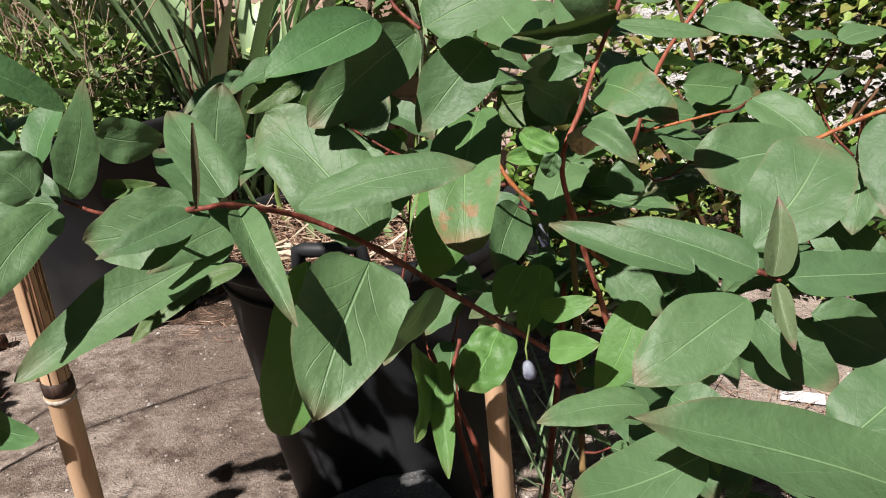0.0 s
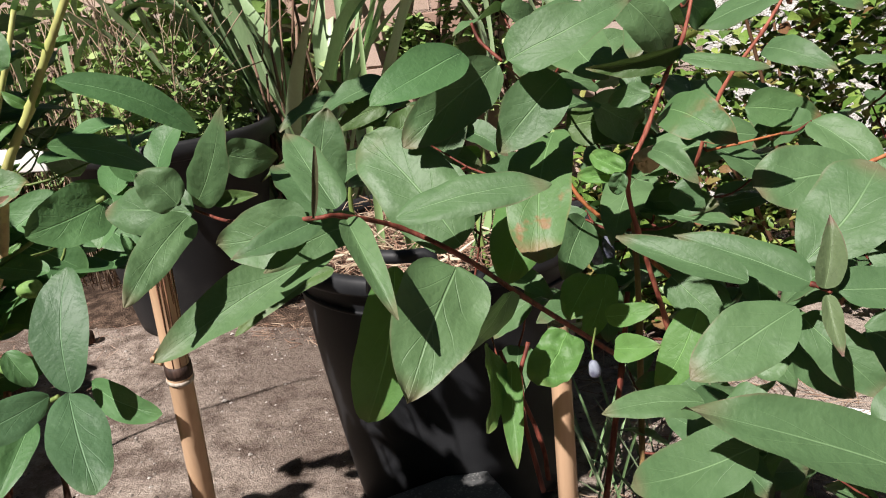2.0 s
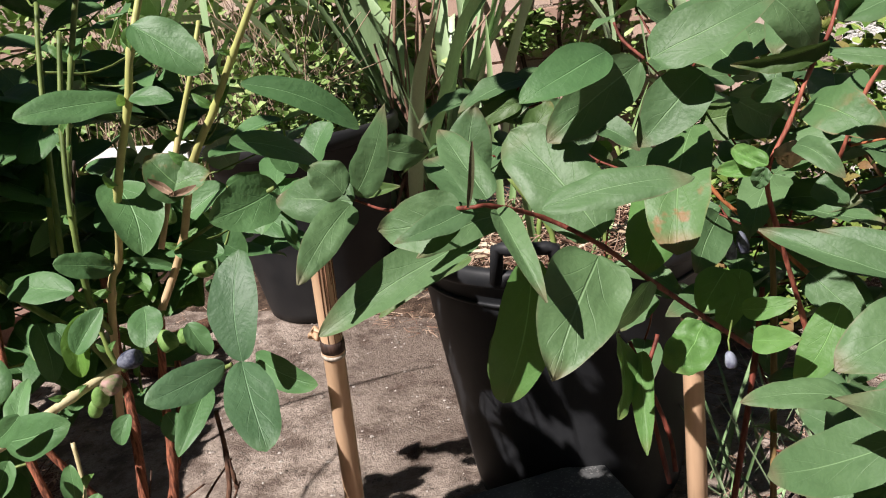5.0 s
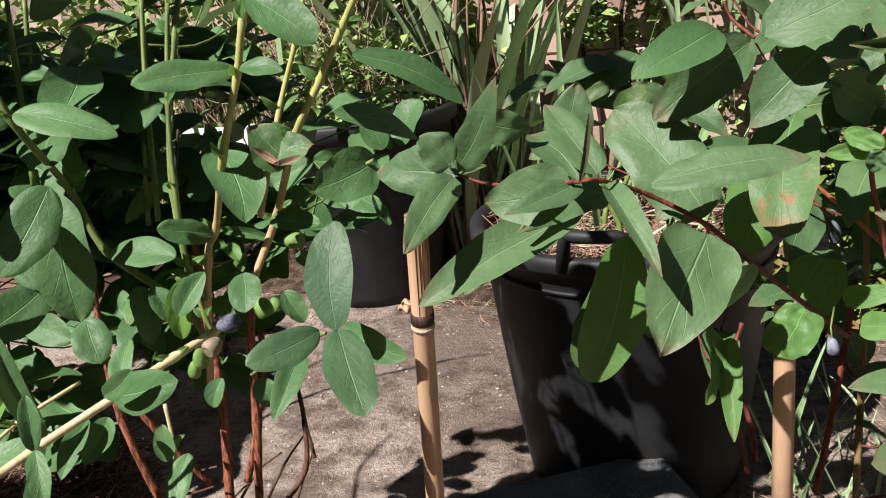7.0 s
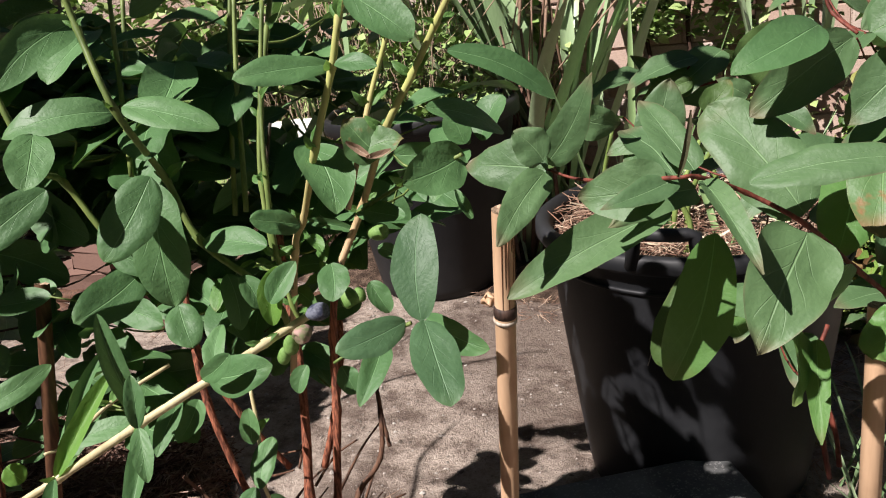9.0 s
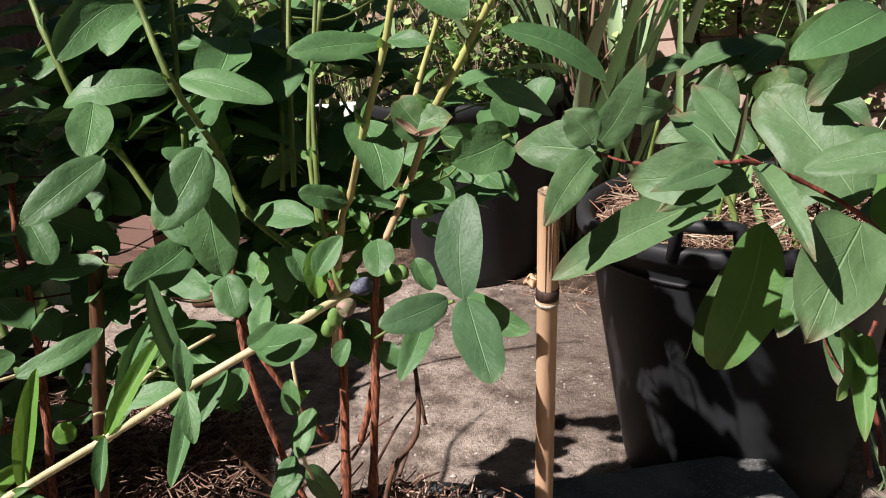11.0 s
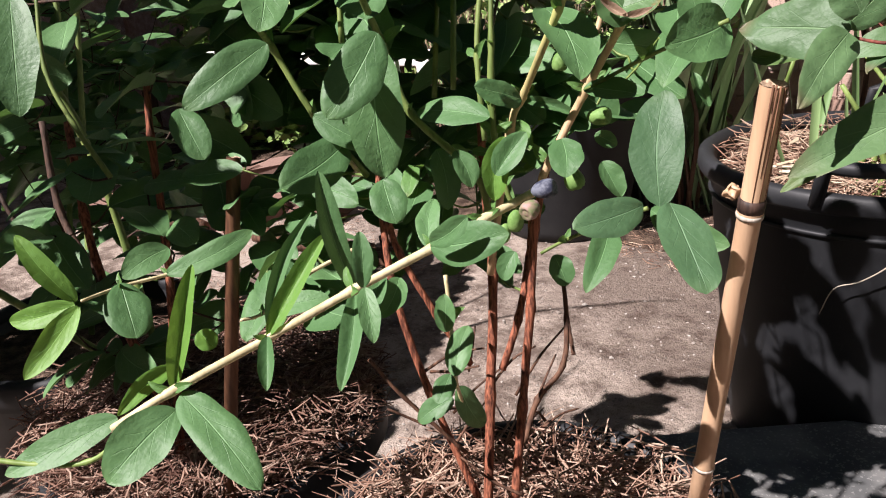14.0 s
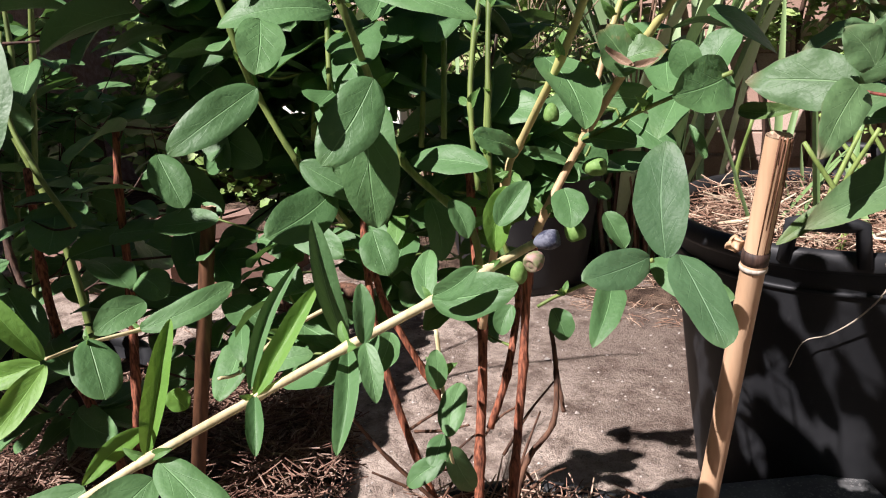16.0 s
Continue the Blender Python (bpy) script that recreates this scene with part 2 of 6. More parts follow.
def granite_material():
    n = Nodes("dark_granite")
    place = n.coords("Object")
    speck = n.add("ShaderNodeTexVoronoi", Vector=place, Scale=430.0)
    tone = n.add("ShaderNodeSeparateColor", Color=speck.outputs["Color"]).outputs[0]
    col = n.mix(n.step(n.noise(14.0, 4.0, place), 0.35, 0.7), (0.082, 0.084, 0.084), (0.165, 0.163, 0.157))
    col = n.mix(n.math("MULTIPLY", n.step(tone, 0.84, 0.96), 0.55), col, (0.27, 0.262, 0.252))
    col = n.mix(n.math("MULTIPLY", n.step(n.noise(110.0, 4.0, place), 0.64, 0.74), 0.4), col, (0.36, 0.335, 0.31))
    n.bump(n.math("ADD", n.noise(90.0, 4.0, place), n.math("MULTIPLY", tone, 0.3)), 0.4, 0.002)
    return n.finish(col, 0.75, 0.25)


CONCRETE, SOIL = concrete_material(), soil_material()
MULCH = island_material("shredded_bark", (0.15, 0.075, 0.052), (0.29, 0.170, 0.120), (0.42, 0.285, 0.21), (0.54, 0.405, 0.31))
# redder bark, its tones also darkened for the shade over the left pot
MULCH_RED = island_material("shaded_red_bark", (0.095, 0.044, 0.031), (0.20, 0.110, 0.080), (0.32, 0.205, 0.15), (0.46, 0.335, 0.26))
STRAW = island_material("dry_straw", (0.13, 0.065, 0.045), (0.27, 0.155, 0.105), (0.42, 0.285, 0.20), (0.60, 0.46, 0.34))
PALE_STRIP = island_material("dead_leaf_strip", (0.42, 0.33, 0.22), (0.66, 0.57, 0.43))
STALK = island_material("dry_weed_stalk", (0.18, 0.115, 0.08), (0.36, 0.26, 0.18), (0.55, 0.43, 0.31))
STRAP = blade_material("strap_leaf_green", (0.095, 0.19, 0.065), (0.40, 0.52, 0.30))
IRIS = blade_material("iris_green", (0.075, 0.155, 0.045), (0.21, 0.31, 0.13))
WEED = island_material("weed_green", (0.11, 0.19, 0.045), (0.21, 0.32, 0.09), (0.37, 0.46, 0.19), rough=0.5)
GLOSSY = island_material("glossy_shrub_leaf", (0.035, 0.080, 0.016), (0.085, 0.16, 0.030), (0.15, 0.24, 0.050), (0.27, 0.33, 0.085), (0.16, 0.075, 0.04), rough=0.35)
DARKLEAF = island_material("shrub_twig", (0.10, 0.05, 0.03), (0.20, 0.11, 0.06))
DRY_PETAL = island_material("dried_petal", (0.42, 0.30, 0.17), (0.58, 0.44, 0.27))
DEAD_STEM = island_material("dead_stem", (0.13, 0.075, 0.05), (0.25, 0.16, 0.11), (0.38, 0.27, 0.19))
BRICK = island_material("weathered_brick", (0.34, 0.22, 0.17), (0.44, 0.31, 0.25), (0.52, 0.40, 0.33), (0.44, 0.37, 0.32), rough=0.92, per_object=True)
OLD_BRICK = island_material("broken_red_brick", (0.13, 0.075, 0.058), (0.21, 0.125, 0.098), (0.29, 0.195, 0.160), rough=0.95, per_object=True)
MORTAR = soil_material("old_mortar", (0.30, 0.22, 0.18), (0.46, 0.37, 0.31))
GRIT = island_material("grit", (0.10, 0.08, 0.065), (0.26, 0.22, 0.19), (0.48, 0.44, 0.40), rough=0.9)
WHITEWALL = soil_material("white_render", (0.62, 0.60, 0.57), (0.82, 0.80, 0.77))
WHITEPAINT = plastic_material("white_paint", (0.78, 0.78, 0.76), (0.5, 0.48, 0.44))
GRANITE = granite_material()
BAMBOO = bark_material("dry_bamboo", (0.46, 0.29, 0.175), (0.55, 0.365, 0.23), 0.5, 0.45, 0.12)
BAMBOO_OLD = bark_material("old_brown_cane", (0.06, 0.026, 0.013), (0.13, 0.060, 0.030), 0.8, 0.6, 0.3)
FRAY = bark_material("split_bamboo_fibre", (0.10, 0.045, 0.025), (0.24, 0.12, 0.065), 1.2, 0.8, 0.6)
NODE_DARK = bark_material("bamboo_node_scar", (0.020, 0.012, 0.010), (0.07, 0.04, 0.03), 1.0, 0.6, 0.5)
CUT_END = bark_material("cut_bamboo_end", (0.20, 0.13, 0.085), (0.52, 0.38, 0.26), 2.0, 0.8, 0.6)
NODE_PALE = bark_material("bamboo_node_ring", (0.36, 0.30, 0.24), (0.56, 0.50, 0.43), 1.0, 0.6, 0.4)
def berry_material(name, skin, bloom):
    """A berry's skin under a patchy dusty bloom."""
    n = Nodes(name)
    place = n.coords("Object")
    dust = n.noise(420.0, 4.0, place, 0.65)
    patch = n.noise(130.0, 2.0, place)
    col = n.mix(n.step(n.math("MULTIPLY_ADD", dust, 0.4, n.math("MULTIPLY", patch, 0.6)), 0.38, 0.62), skin, bloom)
    n.bump(dust, 0.35, 0.0008)
    return n.finish(col, 0.62, 0.25)


BERRY_BLUE = berry_material("bloomed_blue_berry", (0.030, 0.034, 0.058), (0.14, 0.15, 0.19))
BERRY_BLOOM = berry_material("pale_bloomed_berry", (0.10, 0.10, 0.15), (0.24, 0.26, 0.32))
BERRY_GREEN = berry_material("unripe_green_berry", (0.10, 0.20, 0.045), (0.17, 0.29, 0.085))
BERRY_PINK = berry_material("ripening_pink_berry", (0.17, 0.20, 0.09), (0.36, 0.22, 0.20))
WIRE = plastic_material("bleached_tendril", (0.42, 0.36, 0.29), (0.30, 0.25, 0.19))
TAG = plastic_material("white_plastic_tag", (0.75, 0.76, 0.78), (0.55, 0.55, 0.58))


# ---- building helpers ----
def world_of(ob):
    m = ob.matrix_basis.copy()
    while ob.parent:
        m = ob.parent.matrix_basis @ m
        ob = ob.parent
    return m


def empty(name, loc, label, category, group=""):
    ob = new(name)
    ob.empty_display_size = 0.05
    ob.matrix_basis = Matrix.Translation(loc)
    return tagged(ob, label, category, group)


def mesh_of(name, verts, faces, material, smooth=True, uvs=None):
    me = bpy.data.meshes.new(name)
    me.from_pydata(verts, [], faces)
    me.materials.append(material)
    if smooth:
        me.polygons.foreach_set("use_smooth", [True] * len(me.polygons))
    if uvs is not None:
        layer = me.uv_layers.new(name="UVMap")
        for loop in me.loops:
            layer.data[loop.index].uv = uvs[loop.vertex_index]
    me.update()
    return me


def under(name, me, parent, m=None, label=""):
    """A part made of a mesh, at a pose in the world."""
    ob = new(name, me)
    m = m or Matrix()
    if parent:
        ob.parent = parent
        m = world_of(parent).inverted() @ m
    ob.matrix_basis = m
    return tagged(ob, label)


def part(name, bm, material, parent, label="", m=None, smooth=True):
    me = bpy.data.meshes.new(name)
    bm.to_mesh(me)
    bm.free()
    me.materials.append(material)
    if smooth:
        me.polygons.foreach_set("use_smooth", [True] * len(me.polygons))
    return under(name, me, parent, m, label)


def smooth_line(points, steps=6):
    """A soft line through the points."""
    p = [Vector(q) for q in points]
    if len(p) < 3:
        return [p[0].lerp(p[1], k / steps) for k in range(steps + 1)]
    p = [p[0] * 2 - p[1]] + p + [p[-1] * 2 - p[-2]]
    out = []
    for a, b, c, d in zip(p, p[1:], p[2:], p[3:]):
        for k in range(steps):
            t = k / steps
            out.append(0.5 * (2 * b + (c - a) * t + (2 * a - 5 * b + 4 * c - d) * t * t + (3 * b - a - 3 * c + d) * t ** 3))
    return out + [p[-2]]


def tube_data(line, radii, sides=8, wobble=0.0, rng=random):
    """Vertices and faces of a closed tube along a line."""
    verts, faces = [], []
    ref = Vector((0.3, 1, 0.1))
    for k, c in enumerate(line):
        way = (line[min(k + 1, len(line) - 1)] - line[max(k - 1, 0)]).normalized()
        x = way.cross(ref).normalized()
        y = way.cross(x)
        r = radii[k]
        for s in range(sides):
            a = 2 * math.pi * s / sides
            rr = r * (1 + wobble * rng.uniform(-1, 1))
            verts.append(c + x * (rr * math.cos(a)) + y * (rr * math.sin(a)))
    for k in range(len(line) - 1):
        for s in range(sides):
            a, b = k * sides + s, k * sides + (s + 1) % sides
            faces.append((a, b, b + sides, a + sides))
    faces.append(tuple(range(sides))[::-1])
    faces.append(tuple(range(len(verts) - sides, len(verts))))
    return verts, faces


BRANCHES = {}


def stem(plant, points, r0, r1, kind):
    """A stem of a shrub, swollen a little at its joints."""
    line = smooth_line(points, 7)
    radii = []
    for k in range(len(line)):
        t = k / (len(line) - 1)
        knot = 1.0 + (0.28 if k % 7 == 0 and 0 < k < len(line) - 1 else 0.0)
        radii.append((r0 + (r1 - r0) * t) * knot)
    rough = kind in ("redbark", "deadbark", "darkbark")
    v, f = tube_data(line, radii, 9, 0.09 if rough else 0.04)
    ob = under("stem", mesh_of("stem", v, f, STEM[kind]), plant)
    BRANCHES.setdefault(plant.name, []).extend(line[::2])
    if kind in ("ripe", "green", "straw") and plant is shrub_a:
        for k in range(7, len(line) - 1, 7):
            a = leaf_rng.uniform(0, 6.283)
            for flip in (1, -1):
                out = Vector((flip * math.cos(a), flip * math.sin(a), leaf_rng.uniform(0.3, 1.2))).normalized()
                ln = leaf_rng.uniform(0.006, 0.017)
                base = line[k] + out * r0 * 0.5
                leaf(plant, base, base + out * ln, ln * 0.42, out.cross(Vector((0.2, -0.9, 0.4))).cross(out), 0.15, 0.1, "lime", "bud")
    return ob


leaf_rng = random.Random(11)


def leaf(plant, base, tip, width, normal, fold=0.08, curl=0.05, kind="green", name="leaf", wide=None, blunt=1.0, crinkle=None):
    """One leaf from its stalk end to its tip: folded at the midrib, curled, twisted, with an uneven wavy edge."""
    b, t, n = Vector(base), Vector(tip), Vector(normal)
    y = (t - b)
    length = y.length
    y.normalize()
    x = y.cross(n).normalized()
    z = x.cross(y)
    rows, cols = 21, 10
    verts, faces, uvs = [], [], []
    r = random.Random(round(b.x * 9973) * 7919 + round(b.y * 9973) * 104729 + round(b.z * 9973) + round(t.z * 9973) * 31)
    bluish = kind in ("blue", "lime", "pink", "olive", "spot")
    grow, fade = (r.uniform(0.32, 0.44), r.uniform(0.58, 0.88)) if bluish else (r.uniform(0.46, 0.56), r.uniform(0.50, 0.64))
    if wide:
        grow, fade = 1.08 * wide, 1.08 * (1 - wide)
    grow, fade = grow * blunt, fade * blunt
    peak = grow / (grow + fade)
    most = peak ** grow * (1 - peak) ** fade
    wave, phase, side = r.uniform(0.015, 0.055) if bluish else r.uniform(0.01, 0.04), r.uniform(0, 6.3), r.uniform(-0.06, 0.06)
    crimp = r.uniform(0.008, 0.036) if bluish else r.uniform(0.002, 0.012)
    rate, twist, roll = r.uniform(17, 27), r.gauss(0, 0.26 if bluish else 0.16), r.uniform(-0.05, 0.10)
    ragged = (r.uniform(0.01, 0.05), r.uniform(0.01, 0.05))
    puckered = crinkle or (0.030 if bluish else 0.014)
    for i in range(rows):
        s = i / (rows - 1)
        s = s - 0.07 * math.sin(2 * math.pi * s)
        half = 0.5 * width * s ** grow * (1 - s) ** fade / most
        if i == 0:
            half = 0.0011
        if i == rows - 1:
            half = 0.0005
        turn = twist * (s - 0.4)
        for j in range(cols + 1):
            u = 2 * j / cols - 1
            h = half * (1 + ragged[u > 0] * math.sin(phase * 2.1 + s * (11 if u > 0 else 14)) + 0.006 * math.sin(phase + 31 * s + 3 * u))
            px = h * u
            pz = fold * width * abs(u) ** 1.2 * (half / (0.5 * width))
            pz -= roll * width * u ** 6 * (half / (0.5 * width))
            pz += wave * width * math.sin(phase + s * 9.0 + u * 1.5) * abs(u)
            pz += crimp * width * math.sin(phase * 1.7 + s * rate + u * 2.0) * u * u
            pz += puckered * width * noise.noise(Vector((u * 2.4 + phase * 5, s * 5.5, phase))) * (half / (0.5 * width))
            px, pz = px * math.cos(turn) - pz * math.sin(turn), px * math.sin(turn) + pz * math.cos(turn)
            px += side * length * math.sin(math.pi * s)
            pz -= curl * length * ((2 * s - 1) ** 2 - 1)
            verts.append((px, s * length, pz))
            uvs.append((0.5 + 0.5 * u, s))
    for i in range(rows - 1):
        for j in range(cols):
            a = i * (cols + 1) + j
            faces.append((a, a + 1, a + cols + 2, a + cols + 1))
    me = mesh_of("leaf", verts, faces, LEAF[kind], True, uvs)
    m = Matrix(((x.x, y.x, z.x, b.x), (x.y, y.y, z.y, b.y), (x.z, y.z, z.z, b.z), (0, 0, 0, 1)))
    return under(name, me, plant, m)


def lathe(profile, sides=48):
    """A bmesh turned from (radius, height) pairs."""
    bm = bmesh.new()
    rings = []
    for r, h in profile:
        rings.append([bm.verts.new((r * math.cos(2 * math.pi * s / sides), r * math.sin(2 * math.pi * s / sides), h)) for s in range(sides)])
    for a, b in zip(rings, rings[1:]):
        for s in range(sides):
            bm.faces.new((a[s], a[(s + 1) % sides], b[(s + 1) % sides], b[s]))
    bm.faces.new(rings[-1])
    return bm


def ring(profile, sides=48):
    """A bmesh turned from a closed outline of (radius, height) pairs."""
    bm = bmesh.new()
    rings = [[bm.verts.new((r * math.cos(2 * math.pi * s / sides), r * math.sin(2 * math.pi * s / sides), h)) for s in range(sides)] for r, h in profile]
    for a, b in zip(rings, rings[1:] + rings[:1]):
        for s in range(sides):
            bm.faces.new((a[s], a[(s + 1) % sides], b[(s + 1) % sides], b[s]))
    return bm


def box_bm(sx, sy, sz, bevel=0.0):
    bm = bmesh.new()
    bmesh.ops.create_cube(bm, size=1.0)
    bmesh.ops.scale(bm, vec=(sx, sy, sz), verts=bm.verts)
    if bevel:
        bmesh.ops.bevel(bm, geom=bm.edges[:], offset=bevel, segments=2, profile=0.6, affect="EDGES")
    return bm


# ---- ground ----
bm = bmesh.new()
bmesh.ops.create_grid(bm, x_segments=4, y_segments=4, size=60)
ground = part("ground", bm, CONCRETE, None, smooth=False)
tagged(ground, "worn grey concrete yard, stained and gritty", "ground", kind="structure")

# a strip of bare soil with litter runs along the foot of the wall
rng = random.Random(3)
bm = bmesh.new()
bmesh.ops.create_grid(bm, x_segments=120, y_segments=12, size=1)
for v in bm.verts:
    v.co = Vector((v.co.x * 3.6 - 0.3, 2.02 + v.co.y * 0.40, 0.012 + 0.03 * noise.noise(Vector((v.co.x * 14, v.co.y * 5, 0)))))
    if v.co.y < 1.66:
        v.co.y += 0.10 * noise.noise(Vector((v.co.x * 2.3, 5, 1)))
        v.co.z = -0.004
soil_bed = part("soil_bed", bm, SOIL, None)
tagged(soil_bed, "strip of dry brown soil at the foot of the wall", "soil", kind="structure")

# ---- back wall, its bricks follow at the end of the file ----
WALL_Y = 2.38
bm = box_bm(7.6, 0.20, 1.3)
wall_north = part("wall_north", bm, MORTAR, None, m=Matrix.Translation((-1.0, WALL_Y + 0.089, 0.65)), smooth=False)
tagged(wall_north, "old garden wall of weathered pinkish brick", "wall", kind="structure")
# plain unseen walls, added behind and left to block sky light and deepen shade
for name, sx, sy, x, y in (("sky_block_south", 9.0, 0.2, -0.5, -2.7), ("sky_block_west", 0.2, 4.9, -3.6, -0.13)):
    ob = part(name, box_bm(sx, sy, 2.6), MORTAR, None, m=Matrix.Translation((x, y, 1.3)), smooth=False)
    tagged(ob, "plain added wall, unseen, that holds back sky light", "wall", kind="structure")
bm = box_bm(1.9, 0.05, 1.25, 0.004)
wall_panel = part("wall_panel", bm, WHITEWALL, None, m=Matrix.Translation((1.42, WALL_Y - 0.02, 0.63)), smooth=False)
tagged(wall_panel, "sunlit white rendered stretch of the garden wall", "wall", kind="structure")


# ---- pots ----
def round_pot(name, loc, r_rim, r_base, height, label, soil_drop=0.03, material=BLACK_PLASTIC):
    top = empty(name, loc, label, "plant pot")
    k = (r_rim - r_base) / height
    out = [(r_base - 0.012, 0.0), (r_base, 0.004)]
    out += [(r_base + k * h, h) for h in (0.03, height * 0.3, height * 0.6, height - 0.040)]
    out += [(r_rim + 0.001, height - 0.038), (r_rim + 0.007, height - 0.034), (r_rim + 0.008, height - 0.006), (r_rim + 0.004, height), (r_rim - 0.004, height)]
    out += [(r_rim - 0.007, height - 0.01), (r_rim - 0.012, height - soil_drop - 0.03), (0.001, height - soil_drop - 0.032)]
    body = part("body", lathe(out), material, top, m=Matrix.Translation(loc))
    lip = [(r_rim - 0.002, height - 0.042), (r_rim + 0.010, height - 0.036), (r_rim + 0.011, height - 0.005), (r_rim + 0.006, height + 0.002), (r_rim - 0.005, height + 0.002), (r_rim - 0.009, height - 0.008)]
    part("rim", ring(lip), material, body, "rolled plastic rim", Matrix.Translation(loc))
    bm = bmesh.new()
    bmesh.ops.create_circle(bm, cap_ends=True, segments=40, radius=r_rim - 0.010)
    bmesh.ops.subdivide_edges(bm, edges=bm.edges[:], cuts=2, use_grid_fill=True)
    for v in bm.verts:
        v.co.z += 0.010 * noise.noise(v.co * 30)
    part("soil", bm, SOIL, top, "dry crumbly potting soil", Matrix.Translation((loc[0], loc[1], loc[2] + height - soil_drop)))
    return top


def mulch(name, centre, radius, count, material, label, category, long=(0.014, 0.046), seed=1, lift=0.022, broad=1.0):
    """Shredded bark: many flat slivers lying across one another."""
    r = random.Random(seed)
    verts, faces = [], []
    for _ in range(count):
        a, d = r.uniform(0, 6.283), radius * math.sqrt(r.random())
        ln, wd, th = r.uniform(*long), r.uniform(0.0003, 0.0008) * broad, r.uniform(0.0003, 0.0006)
        m = Matrix.Translation((centre[0] + d * math.cos(a), centre[1] + d * math.sin(a), centre[2] + r.random() ** 2 * lift)) @ Euler(
            (r.gauss(0, 0.35), r.gauss(0, 0.30), r.uniform(0, 6.3))).to_matrix().to_4x4()
        bend = r.uniform(-0.12, 0.12) * ln
        k = len(verts)
        for sx, off in ((-0.5, 0), (0.0, bend), (0.5, 0)):
            for sy, sz in ((-1, -1), (1, -1), (1, 1), (-1, 1)):
                taper = 0.5 if sx else 1.0
                verts.append(m @ Vector((sx * ln, sy * wd * taper + off, sz * th)))
        for e in (0, 4):
            for s in range(4):
                faces.append((k + e + s, k + e + (s + 1) % 4, k + e + 4 + (s + 1) % 4, k + e + 4 + s))
        faces += [(k + 3, k + 2, k + 1, k), (k + 8, k + 9, k + 10, k + 11)]
    ob = under(name, mesh_of(name, verts, faces, material, False), None)
    return tagged(ob, label, category, kind="stuff")


POT_A, POT_B, POT_C, POT_D = (-0.325, 0.285, 0.0), (0.09, 0.46, 0.0), (-0.715, 0.335, 0.0), (-1.10, 0.42, 0.0)
round_pot("plant_pot", POT_A, 0.168, 0.132, 0.305, "black plastic pot filled with bark mulch, holding a shrub")
round_pot("plant_pot", POT_B, 0.120, 0.095, 0.250, "black plastic pot under the red-stemmed shrub")
round_pot("plant_pot", POT_C, 0.168, 0.132, 0.300, "black plastic pot of bark mulch with a shaded shrub")
round_pot("plant_pot", POT_D, 0.160, 0.125, 0.280, "black plastic pot under a dark crowded shrub")
mulch("bark_mulch", (POT_A[0], POT_A[1], 0.288), 0.163, 5600, MULCH, "reddish brown shredded bark lying in the pot", "mulch", (0.018, 0.052), 1, 0.035)
mulch("bark_mulch", (POT_B[0], POT_B[1], 0.225), 0.105, 300, MULCH, "reddish brown shredded bark lying in the pot", "mulch", seed=2)
mulch("bark_mulch", (POT_C[0], POT_C[1], 0.296), 0.180, 9000, MULCH_RED, "reddish brown shredded bark lying in the pot", "mulch", (0.012, 0.042), 3, 0.05)

mulch("bark_splinters", (POT_A[0], POT_A[1], 0.296), 0.150, 170, MULCH, "long thin splinters of bark sticking out of the mulch", "bark", (0.045, 0.095), 7, 0.030)
mulch("bark_splinters", (POT_C[0], POT_C[1], 0.305), 0.165, 240, MULCH_RED, "long thin splinters of reddish bark sticking out of the mulch", "bark", (0.045, 0.100), 8, 0.045)

# the large tub with carrying handles
TUB = (-0.165, 1.03, 0.0)
tub = empty("tub", TUB, "black flexible plastic tub with handles, planted with irises and straw", "tub")
wall_line = [(0.150, 0.0), (0.166, 0.006), (0.170, 0.03), (0.182, 0.12), (0.198, 0.26), (0.210, 0.38), (0.212, 0.408), (0.224, 0.411), (0.227, 0.417), (0.227, 0.427), (0.221, 0.431),
             (0.212, 0.428), (0.206, 0.41), (0.200, 0.37), (0.001, 0.365)]
tub_body = part("body", lathe(wall_line, 64), BLACK_PLASTIC, tub, m=Matrix.Translation(TUB))
tub_lip = [(0.208, 0.409), (0.227, 0.409), (0.230, 0.414), (0.229, 0.429), (0.222, 0.434), (0.211, 0.431), (0.204, 0.420)]
part("rim", ring(tub_lip, 64), BLACK_PLASTIC, tub_body, "thick rolled plastic rim", Matrix.Translation(TUB))
part("ridge", ring([(0.2075, 0.374), (0.2135, 0.376), (0.2140, 0.380), (0.2085, 0.382)], 64), BLACK_PLASTIC, tub_body, "thin raised ridge", Matrix.Translation(TUB))
bm = bmesh.new()
bmesh.ops.create_circle(bm, cap_ends=True, segments=48, radius=0.206)
part("soil", bm, SOIL, tub, "dry soil under straw", Matrix.Translation((TUB[0], TUB[1], 0.403)))
for turn in (-92, 88):
    arc = []
    for k in range(13):
        a = radians(turn - 10.5 + 21 * k / 12)
        up = 0.048 * min(1.0, 4.2 * math.sin(math.pi * k / 12))
        rr = 0.227 + 0.006 * math.sin(math.pi * k / 12)
        arc.append(Vector((TUB[0] + rr * math.cos(a), TUB[1] + rr * math.sin(a), 0.418 + up)))
    v, f = tube_data(arc, [0.0085] * 13, 10)
    under("handle", mesh_of("handle", v, f, BLACK_PLASTIC), tub, label="thick black plastic carrying handle")
mulch("straw_litter", (TUB[0], TUB[1], 0.406), 0.198, 2200, STRAW, "pale dry straw and leaf litter lying in the tub", "straw", (0.012, 0.055), 5, 0.035)
